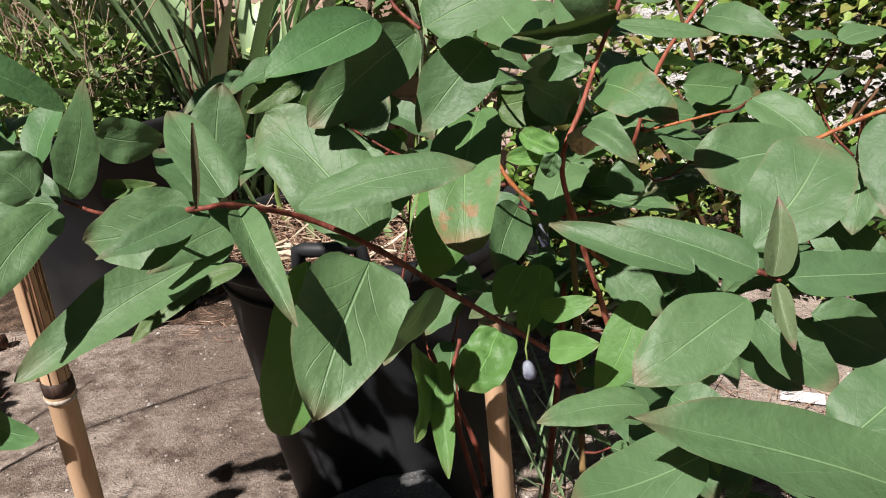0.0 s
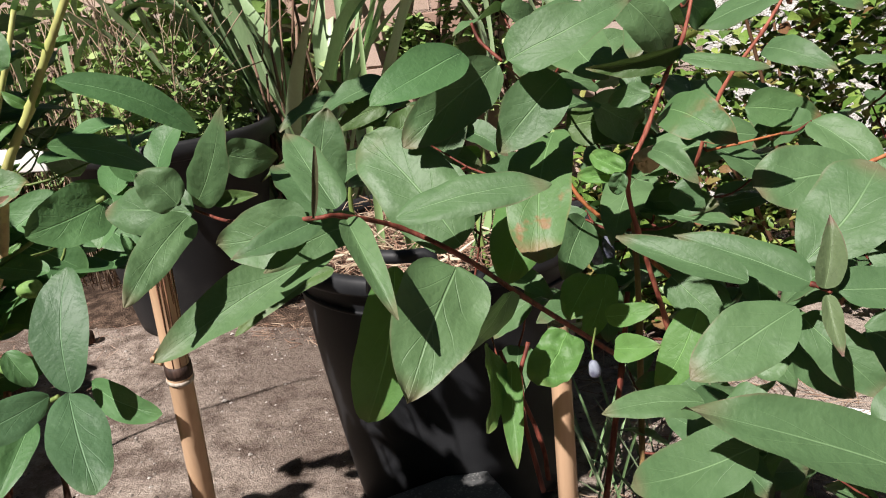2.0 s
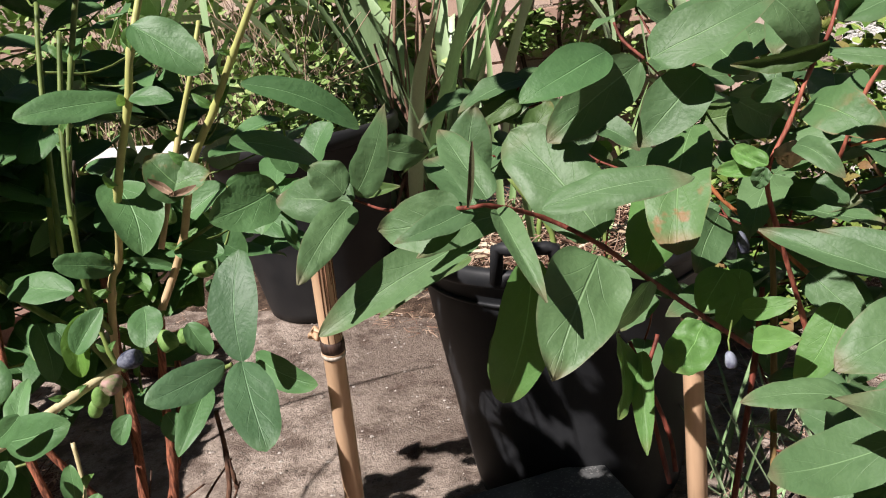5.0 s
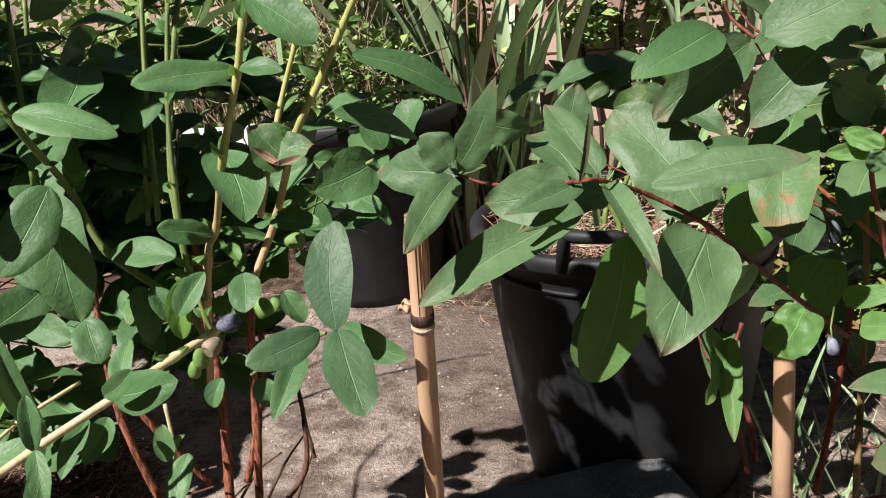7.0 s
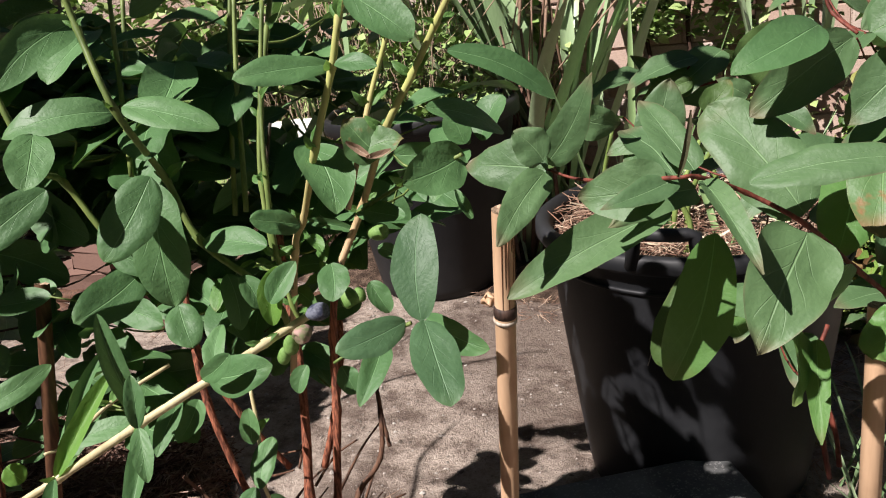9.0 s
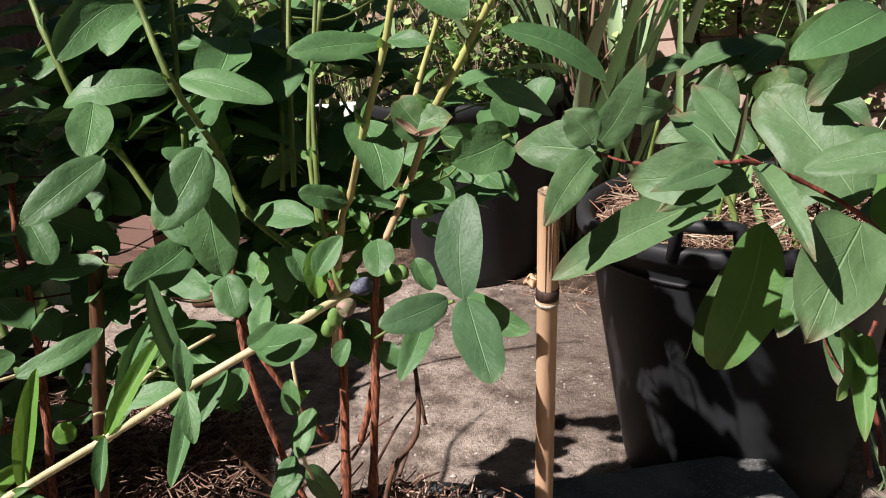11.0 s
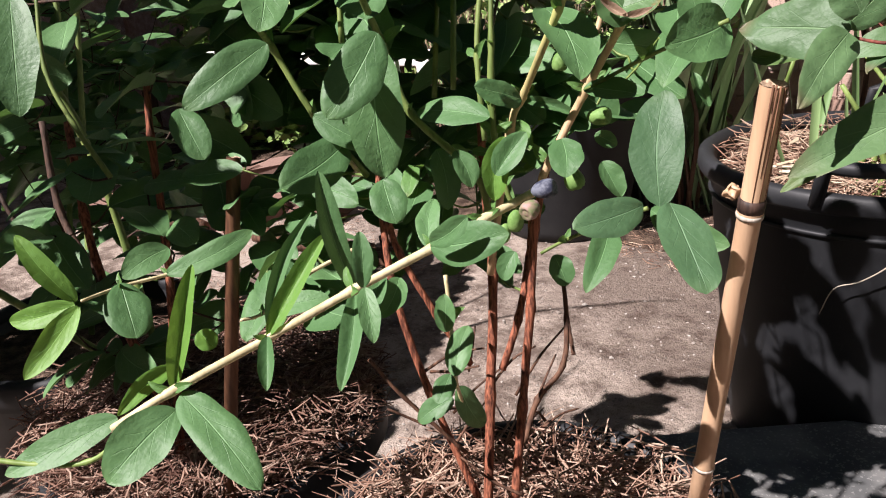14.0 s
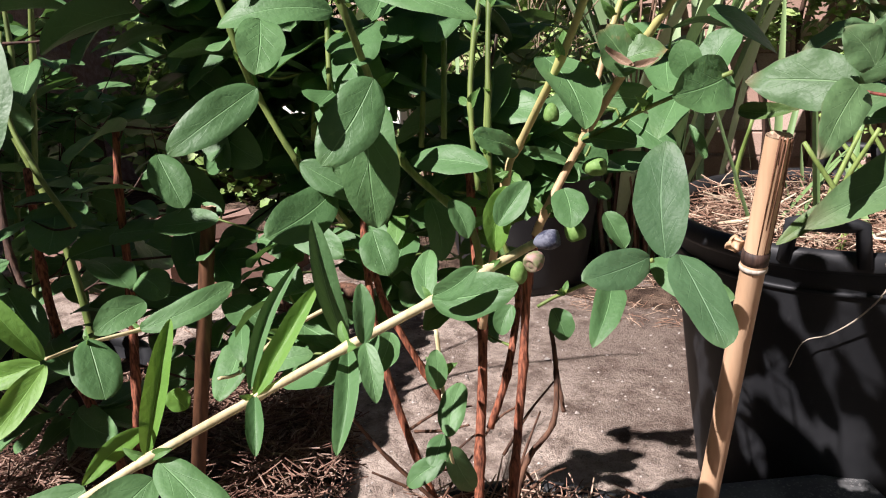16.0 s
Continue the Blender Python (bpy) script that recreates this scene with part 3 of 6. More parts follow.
mulch("dry_leaf_strips", (TUB[0], TUB[1], 0.428), 0.180, 46, PALE_STRIP, "broad pale strips of dead iris leaf lying on the straw", "dead leaves", (0.025, 0.075), 6, 0.016, 5.0)

# the tall pot of strap-leaved plants behind it
GPOT = (-0.925, 1.72, 0.0)
round_pot("plant_pot", GPOT, 0.250, 0.165, 0.495, "tall dusty dark plastic pot with weeds and strap leaves", 0.045, GREY_PLASTIC)


# ---- stone slab ----
def slab(loc, turn, sx, sy, sz):
    bm = box_bm(sx, sy, sz, 0.006)
    bmesh.ops.subdivide_edges(bm, edges=bm.edges[:], cuts=3, use_grid_fill=True)
    for v in bm.verts:
        v.co += 0.0016 * noise.noise_vector(v.co * 22)
    return part("stone_block", bm, GRANITE, None, m=pose(*loc, 0, 0, turn))


tagged(slab((-0.205, 0.655, 0.06), 32.5, 0.40, 0.28, 0.12), "dark grey speckled granite block lying on the concrete", "stone block")


# ---- strap leaves and shoots ----
def strap(plant, base, tip, width, sag, material=STRAP, name="blade"):
    """A long folded blade that arches from its base to its tip."""
    b, t = Vector(base), Vector(tip)
    up = Vector((0, 0, 1))
    verts, faces, count = [], [], 12
    flat = (t - b).cross(up)
    flat = flat.normalized() if flat.length > 1e-4 else Vector((1, 0, 0))
    flat = (flat + Vector((rng.uniform(-0.6, 0.6), rng.uniform(-0.6, 0.6), 0))).normalized()
    for k in range(count + 1):
        s = k / count
        c = b.lerp(t, s) + up * (sag * math.sin(math.pi * s * 0.9)) * (t - b).length
        half = 0.5 * width * (1 - s ** 3) ** 0.8 * (0.75 + 0.25 * min(1, s * 6)) + 0.0003
        deep = Vector((0, -1, 0.2)) * half * 0.55
        verts += [c - flat * half + deep, c, c + flat * half + deep]
    for k in range(count):
        a = k * 3
        faces += [(a, a + 1, a + 4, a + 3), (a + 1, a + 2, a + 5, a + 4)]
    return under(name, mesh_of(name, verts, faces, material), plant)


def arching(plant, base, way, length, rise, bend, width, material=STRAP):
    """A strap leaf that rises, leans over and hangs; way is its compass turn, rise its first slope, bend the slope it loses."""
    verts, faces, count = [], [], 22
    p = Vector(base)
    out = Vector((math.cos(way), math.sin(way), 0))
    cross = Vector((-out.y, out.x, 0))
    lean = rng.uniform(-0.35, 0.35)
    for k in range(count + 1):
        s = k / count
        slope = rise - bend * min(1.0, max(0.0, s - 0.46) / 0.36)
        go = out * math.cos(slope) + Vector((0, 0, 1)) * math.sin(slope)
        up = go.cross(cross)
        if up.z < 0 and k == 0:
            up = -up
        turn = lean * (0.4 + s)
        c2 = cross * math.cos(turn) + up * math.sin(turn)
        u2 = go.cross(c2)
        half = 0.5 * width * (1 - s ** 3.5) ** 0.8 * (0.3 + 0.7 * min(1, s * 2.6)) + 0.0003
        verts += [p - c2 * half + u2 * half * 0.5, p.copy(), p + c2 * half + u2 * half * 0.5]
        p += go * (length / count)
    for k in range(count):
        a = k * 3
        faces += [(a, a + 1, a + 4, a + 3), (a + 1, a + 2, a + 5, a + 4)]
    return under("blade", mesh_of("blade", verts, faces, material), plant)


rng = random.Random(21)
strap_plant = empty("strap_leaf_plant", (-0.66, 1.93, 0.0), "clump of long arching strap leaves growing behind a pot", "plant")
for k in range(40):
    a = rng.uniform(0, 6.283)
    r0 = rng.uniform(0.03, 0.18)
    b = (-0.66 + r0 * math.cos(a), 1.93 + 0.6 * r0 * math.sin(a), 0.0)
    far = rng.random() < 0.55
    arching(strap_plant, b, rng.choice((0.0, 3.1416, 3.1416, a)) + rng.gauss(0, 0.5), rng.uniform(1.45, 1.80) if far else rng.uniform(0.8, 1.1), radians(rng.uniform(62, 84)),
            radians(rng.uniform(150, 185) if far else rng.uniform(0, 40)), rng.uniform(0.038, 0.062))

iris_clump = empty("iris_clump", (TUB[0], TUB[1], 0.385), "young green iris shoots growing through straw", "plant")
for k in range(20):
    a = rng.uniform(0, 6.283)
    r0 = 0.17 * math.sqrt(rng.random())
    b = (TUB[0] + r0 * math.cos(a), TUB[1] + r0 * math.sin(a), 0.38)
    strap(iris_clump, b, (b[0] + rng.uniform(-0.12, 0.12), b[1] + rng.uniform(-0.03, 0.14), 0.48 + rng.uniform(0.0, 0.26)), rng.uniform(0.007, 0.015), rng.uniform(-0.02, 0.10), IRIS)
for k in range(9):
    a = rng.uniform(0, 6.283)
    r0 = 0.15 * math.sqrt(rng.random())
    b = Vector((TUB[0] + r0 * math.cos(a), TUB[1] + r0 * math.sin(a), 0.38))
    line = smooth_line([b, b + Vector((rng.uniform(-0.02, 0.02), 0, 0.07)), b + Vector((rng.uniform(-0.05, 0.05), rng.uniform(-0.02, 0.04), 0.16))], 5)
    v, f = tube_data(line, [0.005 - 0.0025 * k2 / len(line) for k2 in range(len(line))], 7)
    under("shoot", mesh_of("shoot", v, f, STEM["lime"]), iris_clump)


def small_leaves(name, boxes, count, size, material, seed, droop=0.3, broad=1.0):
    """A mass of small leaves, each a bent diamond, scattered in ellipsoids."""
    r = random.Random(seed)
    verts, faces = [], []
    for _ in range(count):
        (cx, cy, cz), (ax, ay, az) = r.choice(boxes)
        while True:
            q = Vector((r.uniform(-1, 1), r.uniform(-1, 1), r.uniform(-1, 1)))
            if 0.15 < q.length < 1:
                break
        c = Vector((cx + q.x * ax, cy + q.y * ay, cz + q.z * az))
        if c.z < 0.005:
            c.z = 0.005 + 0.02 * r.random()
        ln = r.uniform(*size)
        m = Matrix.Translation(c) @ Euler((r.uniform(-0.9, 0.9), r.uniform(-0.9, 0.9), r.uniform(0, 6.3))).to_matrix().to_4x4()
        k = len(verts)
        wd = ln * r.uniform(0.22, 0.34) * broad
        for x, y, z in ((0, -0.5, 0), (wd / ln, -0.12, 0.12), (wd / ln * 0.9, 0.15, 0.12), (0, 0.5, -droop * 0.3), (-wd / ln * 0.9, 0.15, 0.12), (-wd / ln, -0.12, 0.12), (0, -0.12, 0), (0, 0.15, 0)):
            verts.append(m @ Vector((x * ln, y * ln, z * ln)))
        faces += [(k, k + 1, k + 6), (k + 1, k + 2, k + 7, k + 6), (k + 2, k + 3, k + 7), (k, k + 6, k + 5), (k + 5, k + 6, k + 7, k + 4), (k + 4, k + 7, k + 3)]
    return mesh_of(name, verts, faces, material)


# weeds and dry stalks in the pot and along the wall
weeds = under("weeds", small_leaves("weeds", [((GPOT[0], GPOT[1], 0.485), (0.22, 0.21, 0.05)), ((GPOT[0], GPOT[1], 0.57), (0.20, 0.18, 0.15))], 2000, (0.014, 0.034), WEED, 5, broad=1.3), None)
tagged(weeds, "small pale green weeds covering the pot's soil", "weeds", kind="stuff")
wall_weeds = under("wall_weeds", small_leaves("wall_weeds", [((-2.6 + 0.42 * k, 2.12 + 0.07 * (k % 2), 0.44), (0.36, 0.18, 0.52)) for k in range(5)], 6600, (0.026, 0.070), WEED, 6, broad=1.35), None)
tagged(wall_weeds, "rough green weeds growing along the wall", "weeds", kind="stuff")


def stalks(name, centre, spread, count, high, material, label, seed, r0=0.0022):
    """Dry upright stalks."""
    r = random.Random(seed)
    verts, faces = [], []
    for _ in range(count):
        b = Vector((centre[0] + r.uniform(-1, 1) * spread[0], centre[1] + r.uniform(-1, 1) * spread[1], centre[2]))
        h = high * r.uniform(0.4, 1)
        line = smooth_line([b, b + Vector((r.gauss(0, 0.03), r.gauss(0, 0.03), h * 0.5)), b + Vector((r.gauss(0, 0.10), r.gauss(0, 0.06), h))], 3)
        rr = r0 * r.uniform(0.5, 1.3)
        v, f = tube_data(line, [rr * (1 - 0.5 * k / len(line)) for k in range(len(line))], 4)
        k = len(verts)
        verts += v
        faces += [tuple(i + k for i in q) for q in f]
    return tagged(under(name, mesh_of(name, verts, faces, material), None), label, "stalks", kind="stuff")


stalks("dry_stalks", (-1.34, 2.04, 0.0), (0.50, 0.16), 330, 0.95, STALK, "thicket of dry straw-coloured stalks by the wall", 8)
stalks("dead_stems", (GPOT[0] + 0.24, GPOT[1] + 0.20, 0.0), (0.09, 0.06), 26, 0.95, DEAD_STEM, "dead brown stems among the strap leaves", 9, 0.0065)
stalks("dry_pot_stalks", (GPOT[0], GPOT[1], 0.44), (0.15, 0.15), 80, 0.42, STALK, "dry pinkish straw stalks standing in the tall pot", 10, 0.0020)

# evergreen shrub in the back, behind the red-stemmed one
back_shrub = empty("back_shrub", (0.62, 1.72, 0.0), "small-leaved glossy evergreen shrub with yellowish and reddish leaves", "shrub")
under("crown", small_leaves("crown", [((0.35, 1.75, 0.35), (0.30, 0.25, 0.30)), ((0.75, 1.65, 0.35), (0.35, 0.3, 0.38)), ((1.15, 1.7, 0.45), (0.35, 0.3, 0.42)), ((0.15, 1.6, 0.15), (0.25, 0.2, 0.18)), ((0.86, 1.62, 0.66), (0.46, 0.22, 0.20))], 11000,
      (0.020, 0.050), GLOSSY, 14, broad=0.9), back_shrub)
for k in range(22):
    a = rng.uniform(0, 6.283)
    b = Vector((0.62 + 0.1 * math.cos(a), 1.72 + 0.1 * math.sin(a), 0.0))
    e = Vector((0.7 + 0.65 * math.cos(a), 1.7 + 0.28 * math.sin(a), rng.uniform(0.4, 0.85)))
    line = smooth_line([b, b.lerp(e, 0.5) + Vector((0, 0, 0.06)), e], 5)
    v, f = tube_data(line, [0.006 - 0.004 * q / len(line) for q in range(len(line))], 6)
    under("branch", mesh_of("branch", v, f, DARKLEAF), back_shrub)

# climbing plant on the brick
climber = empty("climber", (-0.42, 2.34, 0.0), "leafy green climber clinging to the brick wall", "plant")
under("foliage", small_leaves("foliage", [((-0.40, 2.31, 0.62), (0.09, 0.04, 0.07)), ((-0.22, 2.30, 0.62), (0.10, 0.05, 0.20)), ((-0.05, 2.28, 0.45), (0.14, 0.08, 0.35))], 620, (0.02, 0.05), WEED, 17), climber)
for x0 in (-0.42, -0.30, -0.12):
    line = smooth_line([(x0, 2.35, 0.0), (x0 + 0.03, 2.34, 0.3), (x0 - 0.02, 2.345, 0.6), (x0 + 0.05, 2.34, 0.9)], 6)
    v, f = tube_data([Vector(q) for q in line], [0.007] * len(line), 7)
    under("vine", mesh_of("vine", v, f, STEM["darkbark"]), climber)

# ---- clutter behind the pots ----
bed = empty("low_fence", (-2.2, 1.92, 0.0), "low flaking white rail on dark wooden posts", "fence")
part("end_block", box_bm(0.100, 0.060, 0.064, 0.004), WHITEPAINT, bed, "weathered whitish end block", pose(-1.402, 1.862, 0.418, 0, 0, -4))
part("rail", box_bm(1.60, 0.045, 0.040, 0.004), WHITEPAINT, bed, "flaking white painted rail", pose(-2.25, 1.92, 0.425, 0, 0, -4))
for x in (-2.95, -1.56):
    part("post", box_bm(0.045, 0.040, 0.404, 0.003), STEM["darkbark"], bed, "dark old wooden post", m=pose(x, 1.92 - (x + 2.25) * 0.07, 0.202, 0, 0, -4))


def brick_mesh(sx, sy, sz, seed=0, wear=0.0022, material=BRICK):
    bm = box_bm(sx, sy, sz, 0.004)
    r = random.Random(seed)
    for v in bm.verts:
        v.co += Vector((r.uniform(-1, 1), r.uniform(-1, 1), r.uniform(-1, 1))) * wear
    me = bpy.data.meshes.new("brick")
    bm.to_mesh(me)
    bm.free()
    me.materials.append(material)
    return me


loose = [brick_mesh(0.21, 0.10, 0.065, s, 0.0055, OLD_BRICK) for s in range(3)]
for k, (x, y, z, turn) in enumerate(((-2.06, 1.52, 0.033, 20), (-2.03, 1.54, 0.099, -8), (-1.84, 1.42, 0.033, 65), (-1.62, 1.50, 0.033, 100), (-2.30, 1.30, 0.033, 10), (-1.76, 1.66, 0.033, 35), (-2.20, 1.62, 0.033, 80), (-1.93, 1.60, 0.099, 48), (-1.90, 1.58, 0.033, 42))):
    ob = under("loose_brick", loose[k % 3], None, pose(x, y, z, 0, 0, turn))
    tagged(ob, "loose broken reddish brick lying on the ground", "brick", "loose bricks")
rng = random.Random(31)
for k in range(11):
    x, y, turn = rng.uniform(-2.1, -1.2), rng.uniform(1.15, 1.50), rng.uniform(-0.6, 0.9)
    ln, rr = rng.uniform(0.16, 0.34), rng.uniform(0.010, 0.021)
    way = Vector((math.cos(turn), math.sin(turn), 0))
    line = [Vector((x, y, rr)) + way * (ln * (q / 6 - 0.5)) + Vector((0, 0, 0.004 * math.sin(q * 1.7))) for q in range(7)]
    v, f = tube_data(line, [rr * rng.uniform(0.9, 1.08) for _ in line], 10, 0.06, rng)
    ob = under("log", mesh_of("log", v, f, STEM["deadbark"]), None)
    tagged(ob, "short weathered brown log lying on the concrete", "log", "logs")
mulch("leaf_litter", (-0.55, 1.78, 0.004), 0.30, 700, STRAW, "dry straw and leaf litter blown against the pots", "litter", (0.01, 0.05), 41, 0.012)
mulch("yard_litter", (-1.5, 1.35, 0.004), 0.5, 700, MULCH, "scattered chips and twigs lying on the concrete", "litter", (0.008, 0.04), 42, 0.01)
mulch("straw_patch", (0.25, 1.15, 0.004), 0.35, 600, STRAW, "dry grass and straw lying beside the tub", "litter", (0.02, 0.08), 43, 0.02)
tuft = empty("grass_tuft", (0.12, 0.95, 0.0), "tuft of green grass beside the granite block", "grass")
for k in range(38):
    a = rng.uniform(0, 6.283)
    b = (0.12 + rng.uniform(-0.09, 0.12), 0.95 + rng.uniform(-0.1, 0.12), 0.0)
    strap(tuft, b, (b[0] + 0.10 * math.cos(a), b[1] + 0.1 * math.sin(a), rng.uniform(0.08, 0.26)), rng.uniform(0.003, 0.007), rng.uniform(0.0, 0.2))


# ---- canes ----
def cane(foot, top, r_foot, r_top, joints, label, material=BAMBOO, frayed=True):
    """A bamboo cane with scarred joints and a split top."""
    f0, t0 = Vector(foot), Vector(top)
    holder = empty("bamboo_cane", foot, label, "garden cane")
    cuts = [0.0]
    for j in joints:
        cuts += [j - 0.012, j - 0.003, j + 0.003, j + 0.010]
    cuts += [0.93, 0.997, 1.0] if frayed else [1.0]
    line = [f0.lerp(t0, s) for s in cuts]
    radii = []
    for s in cuts:
        r = r_foot + (r_top - r_foot) * s
        near = min((abs(s - j) for j in joints), default=1)
        radii.append(r * (1.10 if near < 0.004 else 1.0))
    v, f = tube_data(line, radii, 16)
    under("culm", mesh_of("culm", v, f[:-1], material), holder)
    way = (t0 - f0).normalized()
    rim = [q + way * 0.0003 * (k % 3) for k, q in enumerate(v[-16:])]
    hollow = [t0 - way * 0.002 + (q - t0) * 0.38 for q in v[-16:]]
    under("cut_end", mesh_of("cut_end", rim + hollow, [(k, (k + 1) % 16, 16 + (k + 1) % 16, 16 + k) for k in range(16)] + [tuple(range(16, 32))], CUT_END, False), holder, label="pale fibrous cut end")
    for j in joints:
        c = f0.lerp(t0, j)
        r = r_foot + (r_top - r_foot) * j
        for name, off, rr, hh, mm in (("joint_scar", 0.0045, 1.13, 0.0042, NODE_DARK), ("joint_ring", -0.002, 1.16, 0.0014, NODE_PALE))[0 if j > 0.5 else 1:]:
            v, f = tube_data([c + way * (off - hh), c + way * off, c + way * (off + hh)], [r * rr * 0.97, r * rr, r * rr * 0.97], 16)
            under(name, mesh_of(name, v, f, mm), holder)
    if frayed:
        x = way.cross(Vector((0, 1, 0))).normalized()
        y = way.cross(x)
        r = r_top
        for k in range(7):
            a = radians(95 + 15 * k + rng.uniform(-9, 9))
            out = x * math.cos(a) + y * math.sin(a)
            p0 = t0 - way * rng.uniform(0.012, 0.085) + out * r * 0.99
            p1 = t0 + way * rng.uniform(-0.001, 0.002) + out * r * 1.0
            v, f = tube_data([p0, p0.lerp(p1, 0.6), p1], [0.0002, 0.0004, 0.0006], 5)
            under("split", mesh_of("split", v, f, FRAY), holder, label="dark weathered split near the cut top")
    return holder


cane_one = cane((-0.234, 0.371, 0.285), (-0.190, 0.320, 0.646), 0.0066, 0.0066, [0.248, 0.799], 'pale bamboo cane with a split top, pushed into the pot')
cane((0.013, 0.369, 0.225), (0.009, 0.396, 0.565), 0.0068, 0.0062, [], 'pale weathered bamboo cane among the red stems', frayed=False)
cane((-0.585, 0.227, 0.280), (-0.576, 0.302, 0.588), 0.0058, 0.0056, [], 'old brown cane standing in the shaded shrub', BAMBOO_OLD, False)

# ---- the two shrubs ----
shrub_a = empty("shrub", (-0.40, 0.36, 0.285), "pale-stemmed berry shrub with oval green leaves, in a pot", "shrub", "berry shrubs")
shrub_b = empty("shrub", (0.09, 0.46, 0.225), "red-stemmed berry shrub with bluish pink-edged leaves, in a pot", "shrub", "berry shrubs")
shrub_d = empty("shrub", (-1.10, 0.42, 0.25), "dark-stemmed berry shrub standing in shade, in a pot", "shrub", "berry shrubs")
shrub_c = empty("shrub", (-0.75, 0.32, 0.28), "shaded berry shrub with dark crowded leaves, in a pot", "shrub", "berry shrubs")
stem(shrub_b, [(0.041, 0.383, 0.551), (-0.009, 0.341, 0.609), (-0.033, 0.314, 0.641), (-0.060, 0.308, 0.659), (-0.079, 0.282, 0.674), (-0.091, 0.277, 0.675), (-0.137, 0.305, 0.667), (-0.164, 0.320, 0.670)], 0.0015, 0.0007, 'red')
stem(shrub_b, [(0.098, 0.461, 0.457), (0.079, 0.448, 0.541), (0.060, 0.427, 0.609), (0.054, 0.424, 0.644), (0.066, 0.430, 0.672), (0.077, 0.436, 0.700), (0.087, 0.439, 0.721), (0.094, 0.449, 0.745)], 0.0018, 0.0010, 'blush')
stem(shrub_b, [(0.101, 0.473, 0.637), (0.113, 0.460, 0.685), (0.135, 0.457, 0.719), (0.149, 0.462, 0.741)], 0.0013, 0.0009, 'blush')
stem(shrub_b, [(0.183, 0.446, 0.634), (0.195, 0.440, 0.642), (0.216, 0.435, 0.653), (0.235, 0.428, 0.661)], 0.0013, 0.0010, 'redlight')
stem(shrub_b, [(0.090, 0.474, 0.556), (0.053, 0.465, 0.596), (0.027, 0.462, 0.623), (0.016, 0.469, 0.645)], 0.0016, 0.0012, 'redlight')
stem(shrub_b, [(0.111, 0.487, 0.643), (0.129, 0.480, 0.648), (0.155, 0.483, 0.652)], 0.0009, 0.0007, 'redlight')
stem(shrub_b, [(0.064, 0.452, 0.388), (0.066, 0.481, 0.522), (0.065, 0.490, 0.576), (0.062, 0.496, 0.620)], 0.0024, 0.0018, 'tan')
stem(shrub_b, [(0.036, 0.434, 0.404), (0.051, 0.459, 0.497), (0.057, 0.470, 0.552)], 0.0023, 0.0018, 'red')
stem(shrub_b, [(-0.008, 0.451, 0.402), (-0.021, 0.458, 0.480), (-0.013, 0.472, 0.515)], 0.0020, 0.0015, 'red')
stem(shrub_b, [(-0.003, 0.438, 0.422), (-0.008, 0.448, 0.451), (-0.031, 0.442, 0.524)], 0.0019, 0.0014, 'red')
stem(shrub_b, [(0.026, 0.504, 0.679), (0.002, 0.455, 0.696), (-0.011, 0.388, 0.719)], 0.0006, 0.0005, 'red')
stem(shrub_b, [(-0.012, 0.373, 0.723), (-0.023, 0.382, 0.733), (-0.027, 0.385, 0.742)], 0.0009, 0.0008, 'red')
stem(shrub_b, [(0.120, 0.347, 0.610), (0.131, 0.337, 0.610), (0.136, 0.327, 0.610)], 0.0015, 0.0010, 'red')
stem(shrub_a, [(-0.327, 0.331, 0.578), (-0.322, 0.334, 0.592), (-0.302, 0.349, 0.636), (-0.259, 0.320, 0.694), (-0.237, 0.321, 0.725), (-0.217, 0.318, 0.752), (-0.193, 0.321, 0.788)], 0.0029, 0.0017, 'ripe')
stem(shrub_a, [(-0.359, 0.314, 0.517), (-0.342, 0.322, 0.615), (-0.336, 0.330, 0.635), (-0.299, 0.304, 0.688), (-0.280, 0.307, 0.734), (-0.272, 0.309, 0.760), (-0.267, 0.330, 0.800)], 0.0026, 0.0019, 'ripe')
stem(shrub_a, [(-0.372, 0.341, 0.538), (-0.366, 0.317, 0.585), (-0.402, 0.301, 0.629), (-0.417, 0.299, 0.673), (-0.415, 0.270, 0.724), (-0.437, 0.278, 0.773), (-0.443, 0.279, 0.801)], 0.0026, 0.0020, 'green')
stem(shrub_a, [(-0.310, 0.289, 0.588), (-0.326, 0.255, 0.581), (-0.345, 0.228, 0.571), (-0.378, 0.195, 0.554), (-0.423, 0.169, 0.528), (-0.454, 0.122, 0.512), (-0.480, 0.098, 0.495)], 0.0026, 0.0024, 'straw')
stem(shrub_a, [(-0.475, 0.098, 0.489), (-0.490, 0.084, 0.479), (-0.514, 0.069, 0.480), (-0.545, 0.052, 0.487)], 0.0015, 0.0015, 'lime')
stem(shrub_a, [(-0.476, 0.340, 0.570), (-0.487, 0.305, 0.622), (-0.507, 0.294, 0.672), (-0.478, 0.254, 0.695), (-0.500, 0.254, 0.762), (-0.540, 0.278, 0.811)], 0.0025, 0.0019, 'green')
stem(shrub_a, [(-0.332, 0.305, 0.570), (-0.337, 0.302, 0.585), (-0.349, 0.311, 0.633), (-0.352, 0.323, 0.676)], 0.0017, 0.0013, 'green')
stem(shrub_a, [(-0.352, 0.323, 0.675), (-0.347, 0.329, 0.701)], 0.0013, 0.0010, 'dead')
stem(shrub_a, [(-0.347, 0.320, 0.587), (-0.346, 0.308, 0.617), (-0.348, 0.315, 0.669), (-0.353, 0.332, 0.717), (-0.355, 0.355, 0.776)], 0.0020, 0.0015, 'green')
